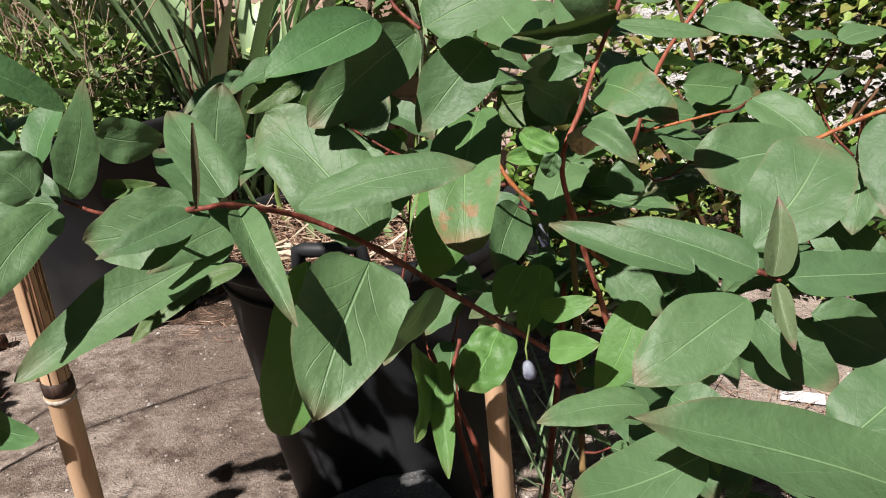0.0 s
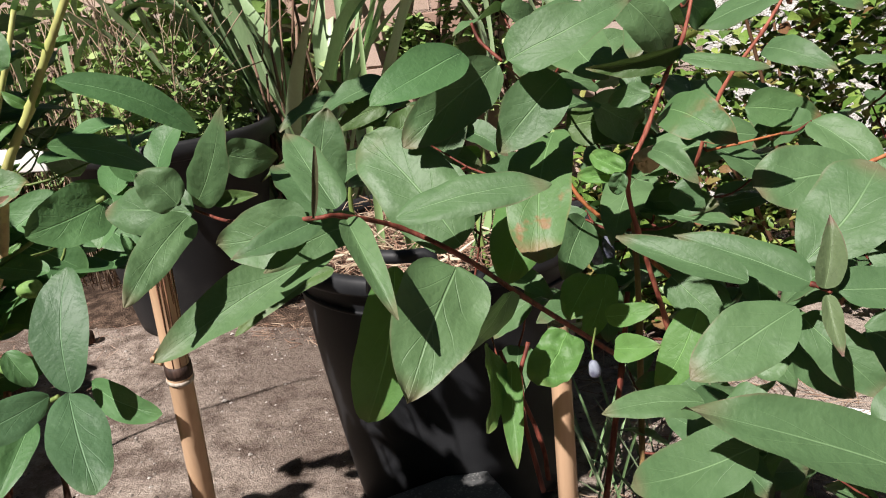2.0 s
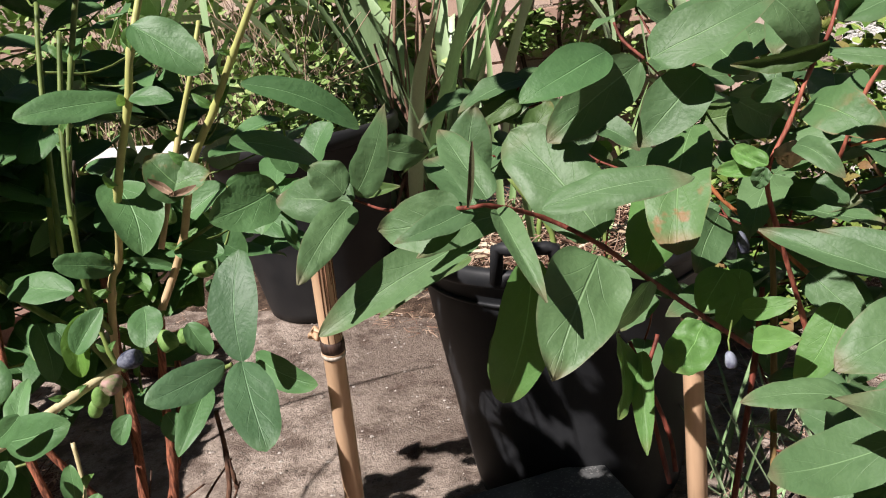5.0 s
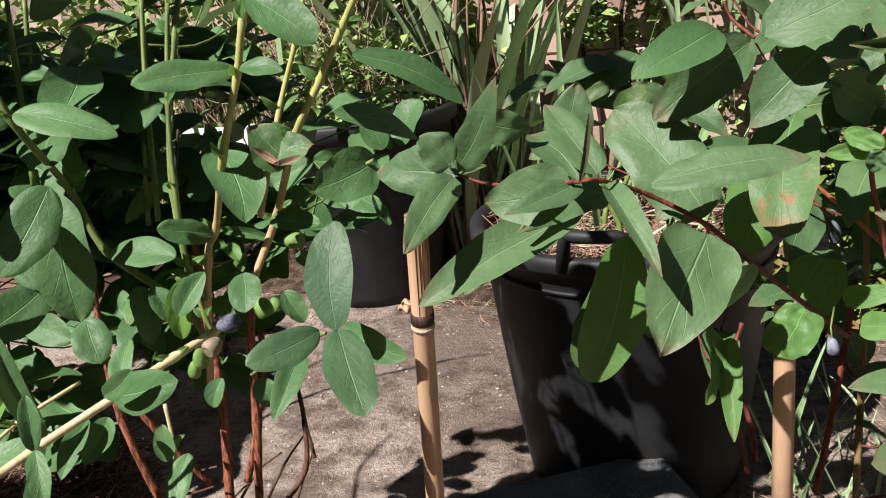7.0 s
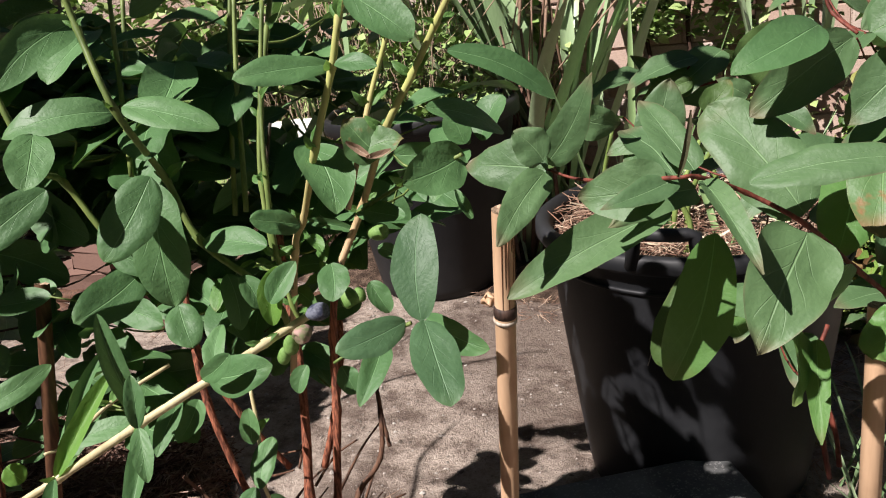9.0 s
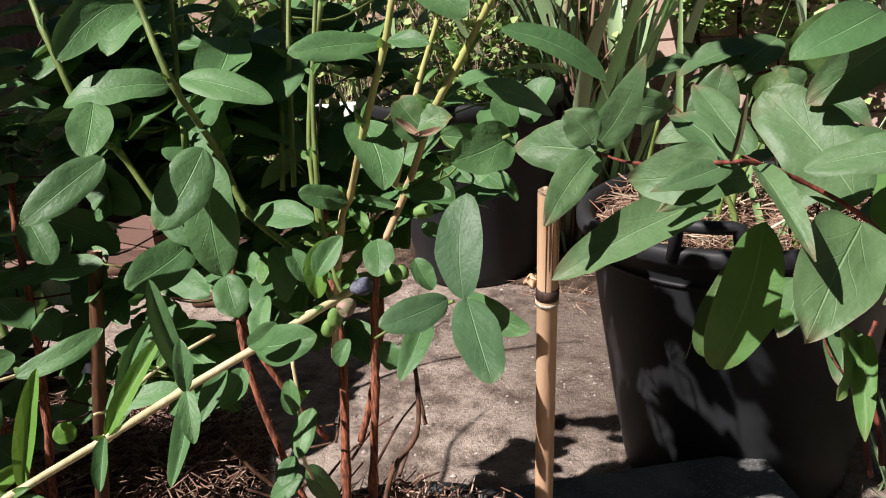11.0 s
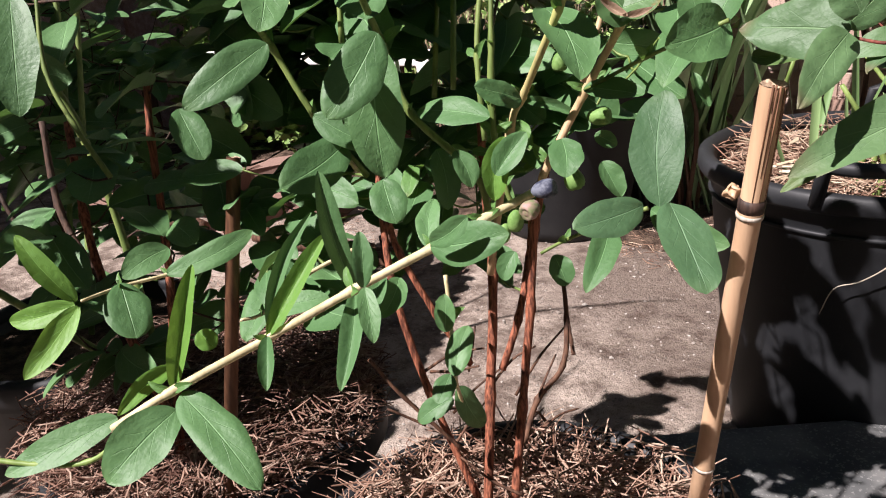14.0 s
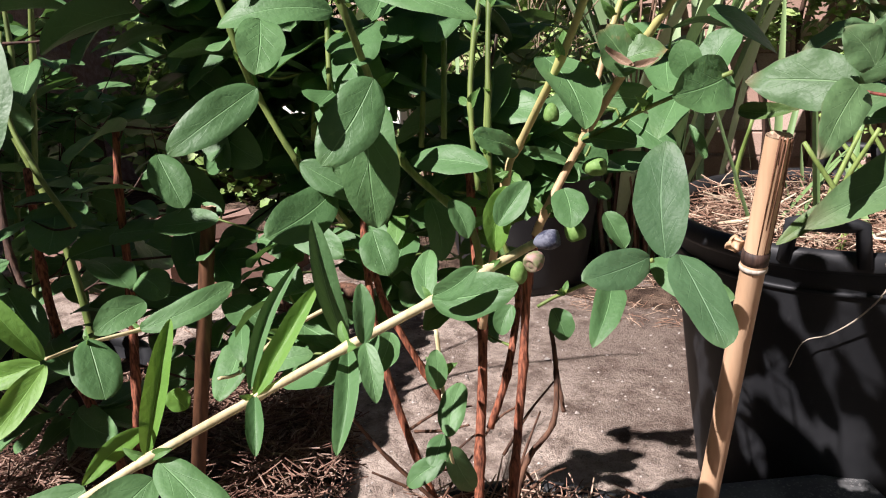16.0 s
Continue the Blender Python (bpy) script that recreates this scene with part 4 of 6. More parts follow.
stem(shrub_a, [(-0.290, 0.315, 0.647), (-0.281, 0.343, 0.706), (-0.268, 0.354, 0.745), (-0.264, 0.366, 0.771)], 0.0018, 0.0014, 'ripe')
stem(shrub_a, [(-0.362, 0.324, 0.607), (-0.372, 0.339, 0.658), (-0.374, 0.354, 0.701), (-0.371, 0.376, 0.757), (-0.367, 0.391, 0.796)], 0.0019, 0.0019, 'green')
stem(shrub_a, [(-0.429, 0.371, 0.624), (-0.435, 0.401, 0.712), (-0.438, 0.433, 0.799)], 0.0021, 0.0017, 'green')
stem(shrub_a, [(-0.458, 0.309, 0.672), (-0.470, 0.333, 0.748), (-0.479, 0.351, 0.806)], 0.0019, 0.0015, 'green')
stem(shrub_a, [(-0.397, 0.347, 0.635), (-0.407, 0.378, 0.725), (-0.411, 0.399, 0.784)], 0.0021, 0.0017, 'green')
stem(shrub_a, [(-0.506, 0.347, 0.632), (-0.516, 0.381, 0.731), (-0.522, 0.403, 0.795)], 0.0023, 0.0018, 'green')
stem(shrub_a, [(-0.245, 0.293, 0.583), (-0.261, 0.295, 0.575), (-0.303, 0.314, 0.549), (-0.319, 0.311, 0.539)], 0.0013, 0.0011, 'green')
stem(shrub_a, [(-0.215, 0.328, 0.677), (-0.261, 0.337, 0.657), (-0.298, 0.338, 0.638)], 0.0013, 0.0011, 'green')
stem(shrub_a, [(-0.361, 0.290, 0.335), (-0.366, 0.314, 0.418), (-0.371, 0.338, 0.505), (-0.386, 0.361, 0.572), (-0.394, 0.376, 0.617)], 0.0037, 0.0029, 'redbark')
stem(shrub_a, [(-0.337, 0.287, 0.348), (-0.337, 0.308, 0.420), (-0.337, 0.328, 0.489), (-0.337, 0.340, 0.543), (-0.327, 0.342, 0.588)], 0.0033, 0.0027, 'redbark')
stem(shrub_a, [(-0.373, 0.296, 0.337), (-0.410, 0.299, 0.419), (-0.436, 0.305, 0.495), (-0.452, 0.322, 0.552), (-0.460, 0.335, 0.590)], 0.0031, 0.0024, 'redbark')
stem(shrub_a, [(-0.386, 0.322, 0.436), (-0.402, 0.307, 0.481), (-0.425, 0.302, 0.528), (-0.438, 0.308, 0.558)], 0.0025, 0.0024, 'redbark')
stem(shrub_a, [(-0.374, 0.348, 0.420), (-0.364, 0.360, 0.460), (-0.363, 0.381, 0.503), (-0.365, 0.392, 0.530)], 0.0030, 0.0025, 'redbark')
stem(shrub_a, [(-0.348, 0.329, 0.373), (-0.344, 0.346, 0.402), (-0.331, 0.365, 0.424), (-0.333, 0.379, 0.457), (-0.340, 0.389, 0.489)], 0.0025, 0.0017, 'deadbark')
stem(shrub_a, [(-0.334, 0.381, 0.463), (-0.328, 0.375, 0.441), (-0.325, 0.372, 0.431)], 0.0013, 0.0017, 'deadbark')
stem(shrub_a, [(-0.381, 0.297, 0.375), (-0.415, 0.274, 0.428), (-0.434, 0.264, 0.460)], 0.0017, 0.0012, 'deadbark')
stem(shrub_a, [(-0.404, 0.282, 0.402), (-0.424, 0.265, 0.421)], 0.0012, 0.0008, 'deadbark')
stem(shrub_c, [(-0.651, 0.241, 0.325), (-0.663, 0.274, 0.441), (-0.670, 0.291, 0.513), (-0.674, 0.303, 0.598), (-0.675, 0.312, 0.645)], 0.0040, 0.0028, 'redbark')
stem(shrub_c, [(-0.659, 0.248, 0.353), (-0.694, 0.253, 0.411), (-0.727, 0.259, 0.469), (-0.752, 0.272, 0.530), (-0.776, 0.295, 0.610)], 0.0045, 0.0035, 'redbark')
stem(shrub_d, [(-0.771, 0.294, 0.359), (-0.822, 0.305, 0.452), (-0.869, 0.315, 0.509), (-0.896, 0.338, 0.596)], 0.0045, 0.0034, 'darkbark')
stem(shrub_d, [(-0.892, 0.293, 0.386), (-0.927, 0.303, 0.456), (-0.967, 0.308, 0.520)], 0.0030, 0.0024, 'darkbark')
stem(shrub_c, [(-0.681, 0.262, 0.575), (-0.714, 0.262, 0.619), (-0.739, 0.266, 0.663), (-0.754, 0.285, 0.722)], 0.0023, 0.0018, 'green')
stem(shrub_a, [(-0.476, 0.330, 0.576), (-0.481, 0.314, 0.602)], 0.0017, 0.0016, 'straw')
stem(shrub_a, [(-0.553, 0.221, 0.532), (-0.546, 0.201, 0.535), (-0.556, 0.171, 0.537), (-0.550, 0.139, 0.542)], 0.0016, 0.0010, 'straw')
stem(shrub_a, [(-0.463, 0.303, 0.527), (-0.482, 0.260, 0.517), (-0.488, 0.225, 0.505), (-0.493, 0.209, 0.506)], 0.0016, 0.0011, 'straw')
stem(shrub_a, [(-0.385, 0.298, 0.519), (-0.378, 0.289, 0.491), (-0.366, 0.270, 0.461), (-0.369, 0.285, 0.415)], 0.0015, 0.0012, 'straw')
# tall shoots, unseen above, added to throw stem shadows and carry shading leaves
stem(shrub_d, [(-1.11, 0.44, 0.25), (-1.16, 0.58, 0.70), (-1.05, 0.56, 1.02), (-1.00, 0.52, 1.15)], 0.0045, 0.0025, "green")
stem(shrub_c, [(-0.78, 0.33, 0.30), (-0.84, 0.34, 0.60), (-0.98, 0.30, 0.85), (-1.05, 0.28, 1.05)], 0.0045, 0.0025, "green")
stem(shrub_c, [(-0.78, 0.33, 0.30), (-1.08, 0.14, 0.62), (-1.35, -0.02, 0.86), (-1.50, -0.12, 0.98)], 0.0045, 0.0025, "green")
stem(shrub_d, [(-1.14, 0.43, 0.25), (-1.24, 0.60, 0.70), (-1.30, 0.62, 1.05)], 0.0045, 0.0025, "green")
leaf(shrub_b, (-0.033, 0.291, 0.645), (-0.052, 0.245, 0.605), 0.0409, (0.47, -0.68, 0.57), 0.05, 0.05, 'blue', wide=0.3)
leaf(shrub_b, (-0.077, 0.282, 0.672), (-0.050, 0.240, 0.644), 0.0123, (0.19, -0.46, 0.87), 0.35, 0.1, 'blue')
leaf(shrub_b, (-0.058, 0.294, 0.668), (0.010, 0.306, 0.676), 0.0211, (-0.05, -0.62, 0.78), 0.06, 0.06, 'blue', wide=0.46)
leaf(shrub_b, (-0.089, 0.283, 0.673), (-0.118, 0.253, 0.667), 0.0150, (0.35, -0.48, 0.81), 0.15, 0.05, 'blue')
leaf(shrub_b, (-0.092, 0.278, 0.673), (-0.134, 0.276, 0.666), 0.0281, (-0.03, -0.92, 0.38), 0.1, 0.05, 'blue')
leaf(shrub_b, (-0.081, 0.283, 0.677), (-0.111, 0.320, 0.704), 0.0190, (0.17, -0.48, 0.86), 0.15, 0.05, 'blue')
leaf(shrub_b, (-0.086, 0.267, 0.678), (-0.080, 0.264, 0.708), 0.0027, (0.13, -0.98, -0.14), 0.35, 0.05, 'brown')
leaf(shrub_b, (-0.109, 0.349, 0.665), (-0.101, 0.357, 0.709), 0.0275, (0.25, -0.96, 0.14), 0.05, 0.05, 'blue')
leaf(shrub_b, (-0.092, 0.301, 0.669), (-0.123, 0.330, 0.687), 0.0256, (0.10, -0.45, 0.89), 0.08, 0.05, 'blue')
leaf(shrub_b, (-0.034, 0.319, 0.645), (-0.081, 0.348, 0.695), 0.0395, (0.08, -0.81, 0.58), 0.08, 0.05, 'blue', wide=0.46, blunt=0.72)
leaf(shrub_b, (-0.009, 0.419, 0.642), (-0.017, 0.363, 0.605), 0.0334, (-0.02, -0.55, 0.83), 0.08, 0.05, 'lime')
leaf(shrub_b, (0.012, 0.414, 0.677), (0.002, 0.340, 0.626), 0.0347, (-0.09, -0.57, 0.82), 0.12, 0.1, 'spot', wide=0.52, blunt=0.68)
leaf(shrub_b, (-0.030, 0.359, 0.730), (-0.067, 0.310, 0.715), 0.0250, (0.24, -0.73, 0.64), 0.05, 0.12, 'green')
leaf(shrub_b, (-0.014, 0.369, 0.722), (-0.060, 0.337, 0.690), 0.0284, (0.53, -0.80, 0.28), 0.1, 0.05, 'blue')
leaf(shrub_b, (0.017, 0.366, 0.714), (-0.016, 0.357, 0.680), 0.0296, (-0.05, -0.95, 0.30), 0.08, 0.05, 'blue')
leaf(shrub_b, (-0.008, 0.352, 0.725), (0.052, 0.369, 0.748), 0.0288, (0.15, -0.72, 0.67), 0.08, 0.1, 'blue')
leaf(shrub_b, (0.050, 0.413, 0.748), (0.078, 0.429, 0.712), 0.0257, (0.42, -0.90, -0.07), 0.08, 0.12, 'blue')
leaf(shrub_b, (0.071, 0.349, 0.725), (0.028, 0.348, 0.719), 0.0113, (0.07, -0.91, -0.41), 0.4, 0.05, 'olive')
leaf(shrub_b, (0.073, 0.417, 0.685), (0.104, 0.379, 0.671), 0.0271, (-0.41, -0.63, 0.66), 0.08, 0.2, 'spot')
leaf(shrub_b, (0.123, 0.408, 0.715), (0.150, 0.376, 0.704), 0.0166, (-0.41, -0.60, 0.69), 0.08, 0.15, 'blue')
leaf(shrub_b, (0.071, 0.349, 0.720), (0.109, 0.345, 0.713), 0.0108, (0.09, -0.60, 0.80), 0.08, 0.05, 'blue')
leaf(shrub_b, (0.059, 0.362, 0.703), (0.040, 0.374, 0.698), 0.0123, (-0.57, -0.73, 0.36), 0.08, 0.05, 'blue')
leaf(shrub_b, (0.045, 0.345, 0.670), (0.030, 0.359, 0.676), 0.0107, (-0.42, -0.67, 0.62), 0.3, 0.05, 'lime', blunt=0.75, crinkle=0.22)
leaf(shrub_b, (0.045, 0.354, 0.667), (0.023, 0.368, 0.662), 0.0095, (-0.55, -0.75, 0.37), 0.4, 0.05, 'lime', blunt=0.75, crinkle=0.22)
leaf(shrub_b, (0.043, 0.336, 0.671), (0.039, 0.340, 0.660), 0.0089, (-0.45, -0.88, -0.13), 0.3, 0.05, 'blue', blunt=0.75, crinkle=0.22)
leaf(shrub_b, (0.130, 0.349, 0.616), (0.173, 0.379, 0.656), 0.0438, (-0.20, -0.66, 0.72), 0.1, 0.05, 'blue', wide=0.58)
leaf(shrub_b, (0.175, 0.407, 0.646), (0.116, 0.391, 0.644), 0.0383, (0.12, -0.75, 0.65), 0.05, 0.05, 'blue', wide=0.55)
leaf(shrub_b, (0.089, 0.289, 0.633), (0.037, 0.309, 0.649), 0.0165, (0.03, -0.57, 0.82), 0.2, 0.05, 'blue')
leaf(shrub_b, (0.130, 0.337, 0.611), (0.070, 0.361, 0.630), 0.0245, (0.02, -0.59, 0.80), 0.15, 0.05, 'blue')
leaf(shrub_b, (0.133, 0.327, 0.612), (0.137, 0.339, 0.644), 0.0129, (-0.13, -0.92, 0.37), 0.4, 0.05, 'pink')
leaf(shrub_b, (0.139, 0.327, 0.611), (0.209, 0.341, 0.604), 0.0246, (0.18, -0.50, 0.85), 0.1, 0.05, 'blue')
leaf(shrub_b, (0.134, 0.326, 0.609), (0.136, 0.307, 0.587), 0.0088, (-0.16, -0.76, 0.63), 0.4, 0.05, 'pink')
leaf(shrub_b, (0.105, 0.277, 0.626), (0.060, 0.253, 0.608), 0.0280, (0.04, -0.63, 0.78), 0.08, 0.05, 'blue', wide=0.48, blunt=1.25)
leaf(shrub_b, (0.158, 0.246, 0.561), (0.055, 0.242, 0.602), 0.0334, (0.33, -0.50, 0.80), 0.12, 0.05, 'blue')
leaf(shrub_b, (0.089, 0.263, 0.571), (0.040, 0.288, 0.532), 0.0303, (-0.68, -0.50, 0.53), 0.08, 0.05, 'blue')
leaf(shrub_b, (0.074, 0.296, 0.571), (0.027, 0.283, 0.574), 0.0181, (0.16, -0.40, 0.90), 0.08, 0.05, 'blue')
leaf(shrub_b, (0.078, 0.335, 0.600), (0.057, 0.323, 0.561), 0.0219, (-0.37, -0.81, 0.46), 0.1, 0.05, 'lime')
leaf(shrub_b, (0.036, 0.317, 0.589), (0.056, 0.305, 0.596), 0.0143, (-0.56, -0.61, 0.55), 0.15, 0.05, 'lime')
leaf(shrub_b, (0.014, 0.340, 0.587), (-0.001, 0.311, 0.573), 0.0243, (-0.05, -0.67, 0.74), 0.04, -0.05, 'lime', blunt=0.45, crinkle=0.20)
leaf(shrub_b, (0.031, 0.426, 0.583), (0.015, 0.406, 0.563), 0.0257, (-0.06, -0.68, 0.73), 0.1, 0.05, 'lime')
leaf(shrub_b, (0.043, 0.464, 0.568), (0.027, 0.439, 0.532), 0.0216, (-0.18, -0.76, 0.62), 0.1, 0.05, 'lime')
leaf(shrub_b, (-0.079, 0.369, 0.617), (-0.102, 0.349, 0.529), 0.0354, (0.18, -0.81, 0.56), 0.1, 0.06, 'lime', wide=0.5)
leaf(shrub_b, (-0.012, 0.329, 0.616), (-0.047, 0.331, 0.575), 0.0261, (0.77, -0.57, -0.28), 0.08, 0.05, 'blue')
leaf(shrub_b, (-0.036, 0.415, 0.542), (-0.035, 0.365, 0.510), 0.0273, (0.71, -0.70, -0.10), 0.1, 0.05, 'lime')
leaf(shrub_b, (-0.022, 0.416, 0.530), (-0.019, 0.364, 0.486), 0.0152, (-0.13, -0.65, 0.75), 0.2, 0.05, 'lime')
leaf(shrub_b, (-0.131, 0.419, 0.598), (-0.193, 0.392, 0.566), 0.0148, (-0.03, -0.73, 0.69), 0.08, 0.05, 'olive')
leaf(shrub_b, (-0.099, 0.329, 0.644), (-0.173, 0.270, 0.613), 0.0272, (0.20, -0.60, 0.77), 0.18, 0.04, 'blue')
leaf(shrub_b, (-0.161, 0.317, 0.673), (-0.128, 0.295, 0.723), 0.0195, (0.23, -0.85, 0.47), 0.06, 0.05, 'blue')
leaf(shrub_b, (-0.157, 0.300, 0.673), (-0.169, 0.253, 0.648), 0.0193, (0.52, -0.50, 0.69), 0.1, 0.05, 'blue')
leaf(shrub_b, (-0.157, 0.305, 0.673), (-0.207, 0.314, 0.674), 0.0285, (-0.30, -0.87, 0.38), 0.05, 0.05, 'blue')
leaf(shrub_b, (-0.152, 0.283, 0.683), (-0.165, 0.279, 0.699), 0.0196, (0.53, -0.82, 0.24), 0.1, 0.05, 'blue')
leaf(shrub_b, (-0.154, 0.289, 0.681), (-0.167, 0.296, 0.690), 0.0061, (0.22, -0.61, 0.76), 0.3, 0.05, 'pink')
leaf(shrub_b, (-0.146, 0.324, 0.696), (-0.125, 0.342, 0.689), 0.0195, (0.64, -0.76, -0.08), 0.1, 0.05, 'blue')
leaf(shrub_b, (-0.229, 0.469, 0.637), (-0.190, 0.462, 0.639), 0.0122, (-0.18, -0.89, 0.42), 0.4, 0.05, 'olive')
leaf(shrub_b, (-0.108, 0.528, 0.683), (-0.145, 0.520, 0.669), 0.0170, (0.10, -0.95, 0.29), 0.08, 0.05, 'olive')
leaf(shrub_b, (-0.126, 0.542, 0.669), (-0.158, 0.553, 0.702), 0.0153, (0.23, -0.85, 0.48), 0.3, 0.05, 'olive')
leaf(shrub_b, (0.134, 0.359, 0.583), (0.170, 0.337, 0.547), 0.0267, (-0.02, -0.87, 0.50), 0.08, 0.05, 'blue')
leaf(shrub_b, (0.173, 0.377, 0.566), (0.217, 0.371, 0.540), 0.0336, (0.18, -0.84, 0.51), 0.08, 0.05, 'blue')
leaf(shrub_b, (0.095, 0.342, 0.546), (0.123, 0.320, 0.540), 0.0253, (-0.22, -0.52, 0.82), 0.08, 0.05, 'blue')
leaf(shrub_b, (0.142, 0.391, 0.551), (0.173, 0.381, 0.520), 0.0290, (0.19, -0.87, 0.45), 0.08, 0.05, 'blue')
leaf(shrub_b, (0.142, 0.269, 0.569), (0.181, 0.290, 0.589), 0.0335, (-0.21, -0.42, 0.88), 0.08, 0.05, 'blue')
leaf(shrub_b, (0.242, 0.485, 0.610), (0.229, 0.460, 0.576), 0.0338, (-0.51, -0.59, 0.62), 0.1, 0.05, 'blue')
leaf(shrub_b, (0.215, 0.395, 0.663), (0.199, 0.367, 0.620), 0.0302, (-0.55, -0.59, 0.58), 0.1, 0.05, 'blue')
leaf(shrub_b, (0.079, 0.419, 0.639), (0.096, 0.415, 0.625), 0.0182, (0.10, -0.92, 0.38), 0.08, 0.05, 'blue')
leaf(shrub_b, (0.059, 0.358, 0.676), (0.077, 0.335, 0.664), 0.0125, (-0.40, -0.64, 0.66), 0.3, 0.2, 'blue')
leaf(shrub_b, (0.032, 0.515, 0.705), (0.069, 0.533, 0.718), 0.0229, (0.22, -0.82, 0.53), 0.08, 0.05, 'blue')
leaf(shrub_b, (0.022, 0.548, 0.654), (0.069, 0.553, 0.657), 0.0359, (0.07, -0.93, 0.35), 0.08, 0.05, 'olive')
leaf(shrub_b, (0.041, 0.546, 0.645), (0.074, 0.555, 0.660), 0.0239, (0.03, -0.91, 0.42), 0.08, 0.05, 'blue')
leaf(shrub_b, (-0.084, 0.542, 0.631), (-0.053, 0.558, 0.666), 0.0244, (0.07, -0.93, 0.35), 0.08, 0.05, 'blue')
leaf(shrub_b, (-0.045, 0.568, 0.635), (-0.077, 0.563, 0.629), 0.0133, (0.03, -0.85, 0.52), 0.08, 0.05, 'lime')
leaf(shrub_b, (0.139, 0.508, 0.666), (0.192, 0.518, 0.653), 0.0267, (0.26, -0.88, 0.39), 0.08, 0.05, 'spot')
leaf(shrub_b, (0.085, 0.466, 0.564), (0.117, 0.447, 0.536), 0.0286, (-0.05, -0.85, 0.52), 0.08, 0.05, 'blue')
leaf(shrub_b, (0.036, 0.375, 0.579), (0.063, 0.366, 0.588), 0.0134, (-0.42, -0.74, 0.53), 0.08, 0.05, 'lime')
leaf(shrub_b, (0.119, 0.393, 0.534), (0.145, 0.399, 0.544), 0.0231, (-0.17, -0.58, 0.80), 0.08, 0.05, 'blue')
leaf(shrub_b, (-0.041, 0.511, 0.624), (-0.072, 0.484, 0.588), 0.0266, (0.12, -0.85, 0.52), 0.08, 0.05, 'blue')
leaf(shrub_b, (0.041, 0.454, 0.740), (-0.008, 0.400, 0.722), 0.0302, (0.20, -0.62, 0.76), 0.08, 0.05, 'blue')
leaf(shrub_b, (0.067, 0.521, 0.680), (0.075, 0.533, 0.704), 0.0230, (-0.23, -0.84, 0.50), 0.08, 0.05, 'blue')
leaf(shrub_b, (-0.095, 0.475, 0.669), (-0.079, 0.489, 0.687), 0.0201, (0.14, -0.86, 0.50), 0.08, 0.05, 'olive')
leaf(shrub_b, (-0.079, 0.543, 0.684), (-0.037, 0.578, 0.715), 0.0398, (0.60, -0.80, 0.10), 0.08, 0.05, 'olive')
leaf(shrub_b, (-0.069, 0.519, 0.671), (-0.090, 0.513, 0.685), 0.0164, (0.38, -0.91, 0.18), 0.08, 0.05, 'blue')
leaf(shrub_b, (-0.087, 0.344, 0.651), (-0.124, 0.296, 0.644), 0.0213, (0.53, -0.52, 0.67), 0.08, 0.05, 'blue')
leaf(shrub_b, (-0.110, 0.395, 0.509), (-0.092, 0.435, 0.584), 0.0348, (-0.09, -0.87, 0.48), 0.08, 0.05, 'olive')
leaf(shrub_b, (-0.067, 0.425, 0.525), (-0.074, 0.427, 0.538), 0.0155, (0.35, -0.89, 0.28), 0.08, 0.05, 'lime')
leaf(shrub_a, (-0.239, 0.295, 0.584), (-0.248, 0.330, 0.640), 0.0291, (0.27, -0.79, 0.55), 0.06, 0.05, 'deep')
leaf(shrub_a, (-0.230, 0.282, 0.591), (-0.200, 0.244, 0.561), 0.0276, (0.38, -0.36, 0.85), 0.06, 0.05, 'deep')
leaf(shrub_a, (-0.246, 0.288, 0.586), (-0.268, 0.245, 0.585), 0.0214, (0.68, -0.36, 0.64), 0.06, 0.05, 'deep')
leaf(shrub_a, (-0.256, 0.334, 0.567), (-0.206, 0.316, 0.557), 0.0204, (-0.25, -0.90, 0.36), 0.08, 0.05, 'green')
leaf(shrub_a, (-0.269, 0.298, 0.566), (-0.267, 0.257, 0.544), 0.0171, (0.38, -0.41, 0.83), 0.25, 0.1, 'green')
leaf(shrub_a, (-0.295, 0.294, 0.619), (-0.284, 0.274, 0.603), 0.0197, (0.26, -0.51, 0.82), 0.1, 0.05, 'green')
leaf(shrub_a, (-0.314, 0.319, 0.688), (-0.280, 0.287, 0.653), 0.0325, (0.48, -0.36, 0.80), 0.08, 0.05, 'green', wide=0.42)
leaf(shrub_a, (-0.261, 0.313, 0.680), (-0.280, 0.310, 0.704), 0.0299, (0.43, -0.66, 0.62), 0.1, 0.05, 'spot')
leaf(shrub_a, (-0.269, 0.310, 0.685), (-0.245, 0.316, 0.690), 0.0213, (0.34, -0.69, 0.64), 0.1, 0.05, 'spot')
leaf(shrub_a, (-0.217, 0.337, 0.675), (-0.238, 0.294, 0.669), 0.0296, (0.80, -0.44, 0.41), 0.08, 0.05, 'green')
leaf(shrub_a, (-0.226, 0.311, 0.708), (-0.197, 0.353, 0.684), 0.0191, (0.79, -0.20, 0.58), 0.08, 0.05, 'green')
leaf(shrub_a, (-0.202, 0.295, 0.739), (-0.156, 0.325, 0.707), 0.0184, (0.66, -0.47, 0.58), 0.08, 0.06, 'green')
leaf(shrub_a, (-0.286, 0.315, 0.735), (-0.318, 0.266, 0.736), 0.0209, (0.61, -0.39, 0.69), 0.08, 0.06, 'green')
leaf(shrub_a, (-0.275, 0.303, 0.737), (-0.249, 0.304, 0.733), 0.0128, (0.13, -0.64, 0.75), 0.08, 0.05, 'green')
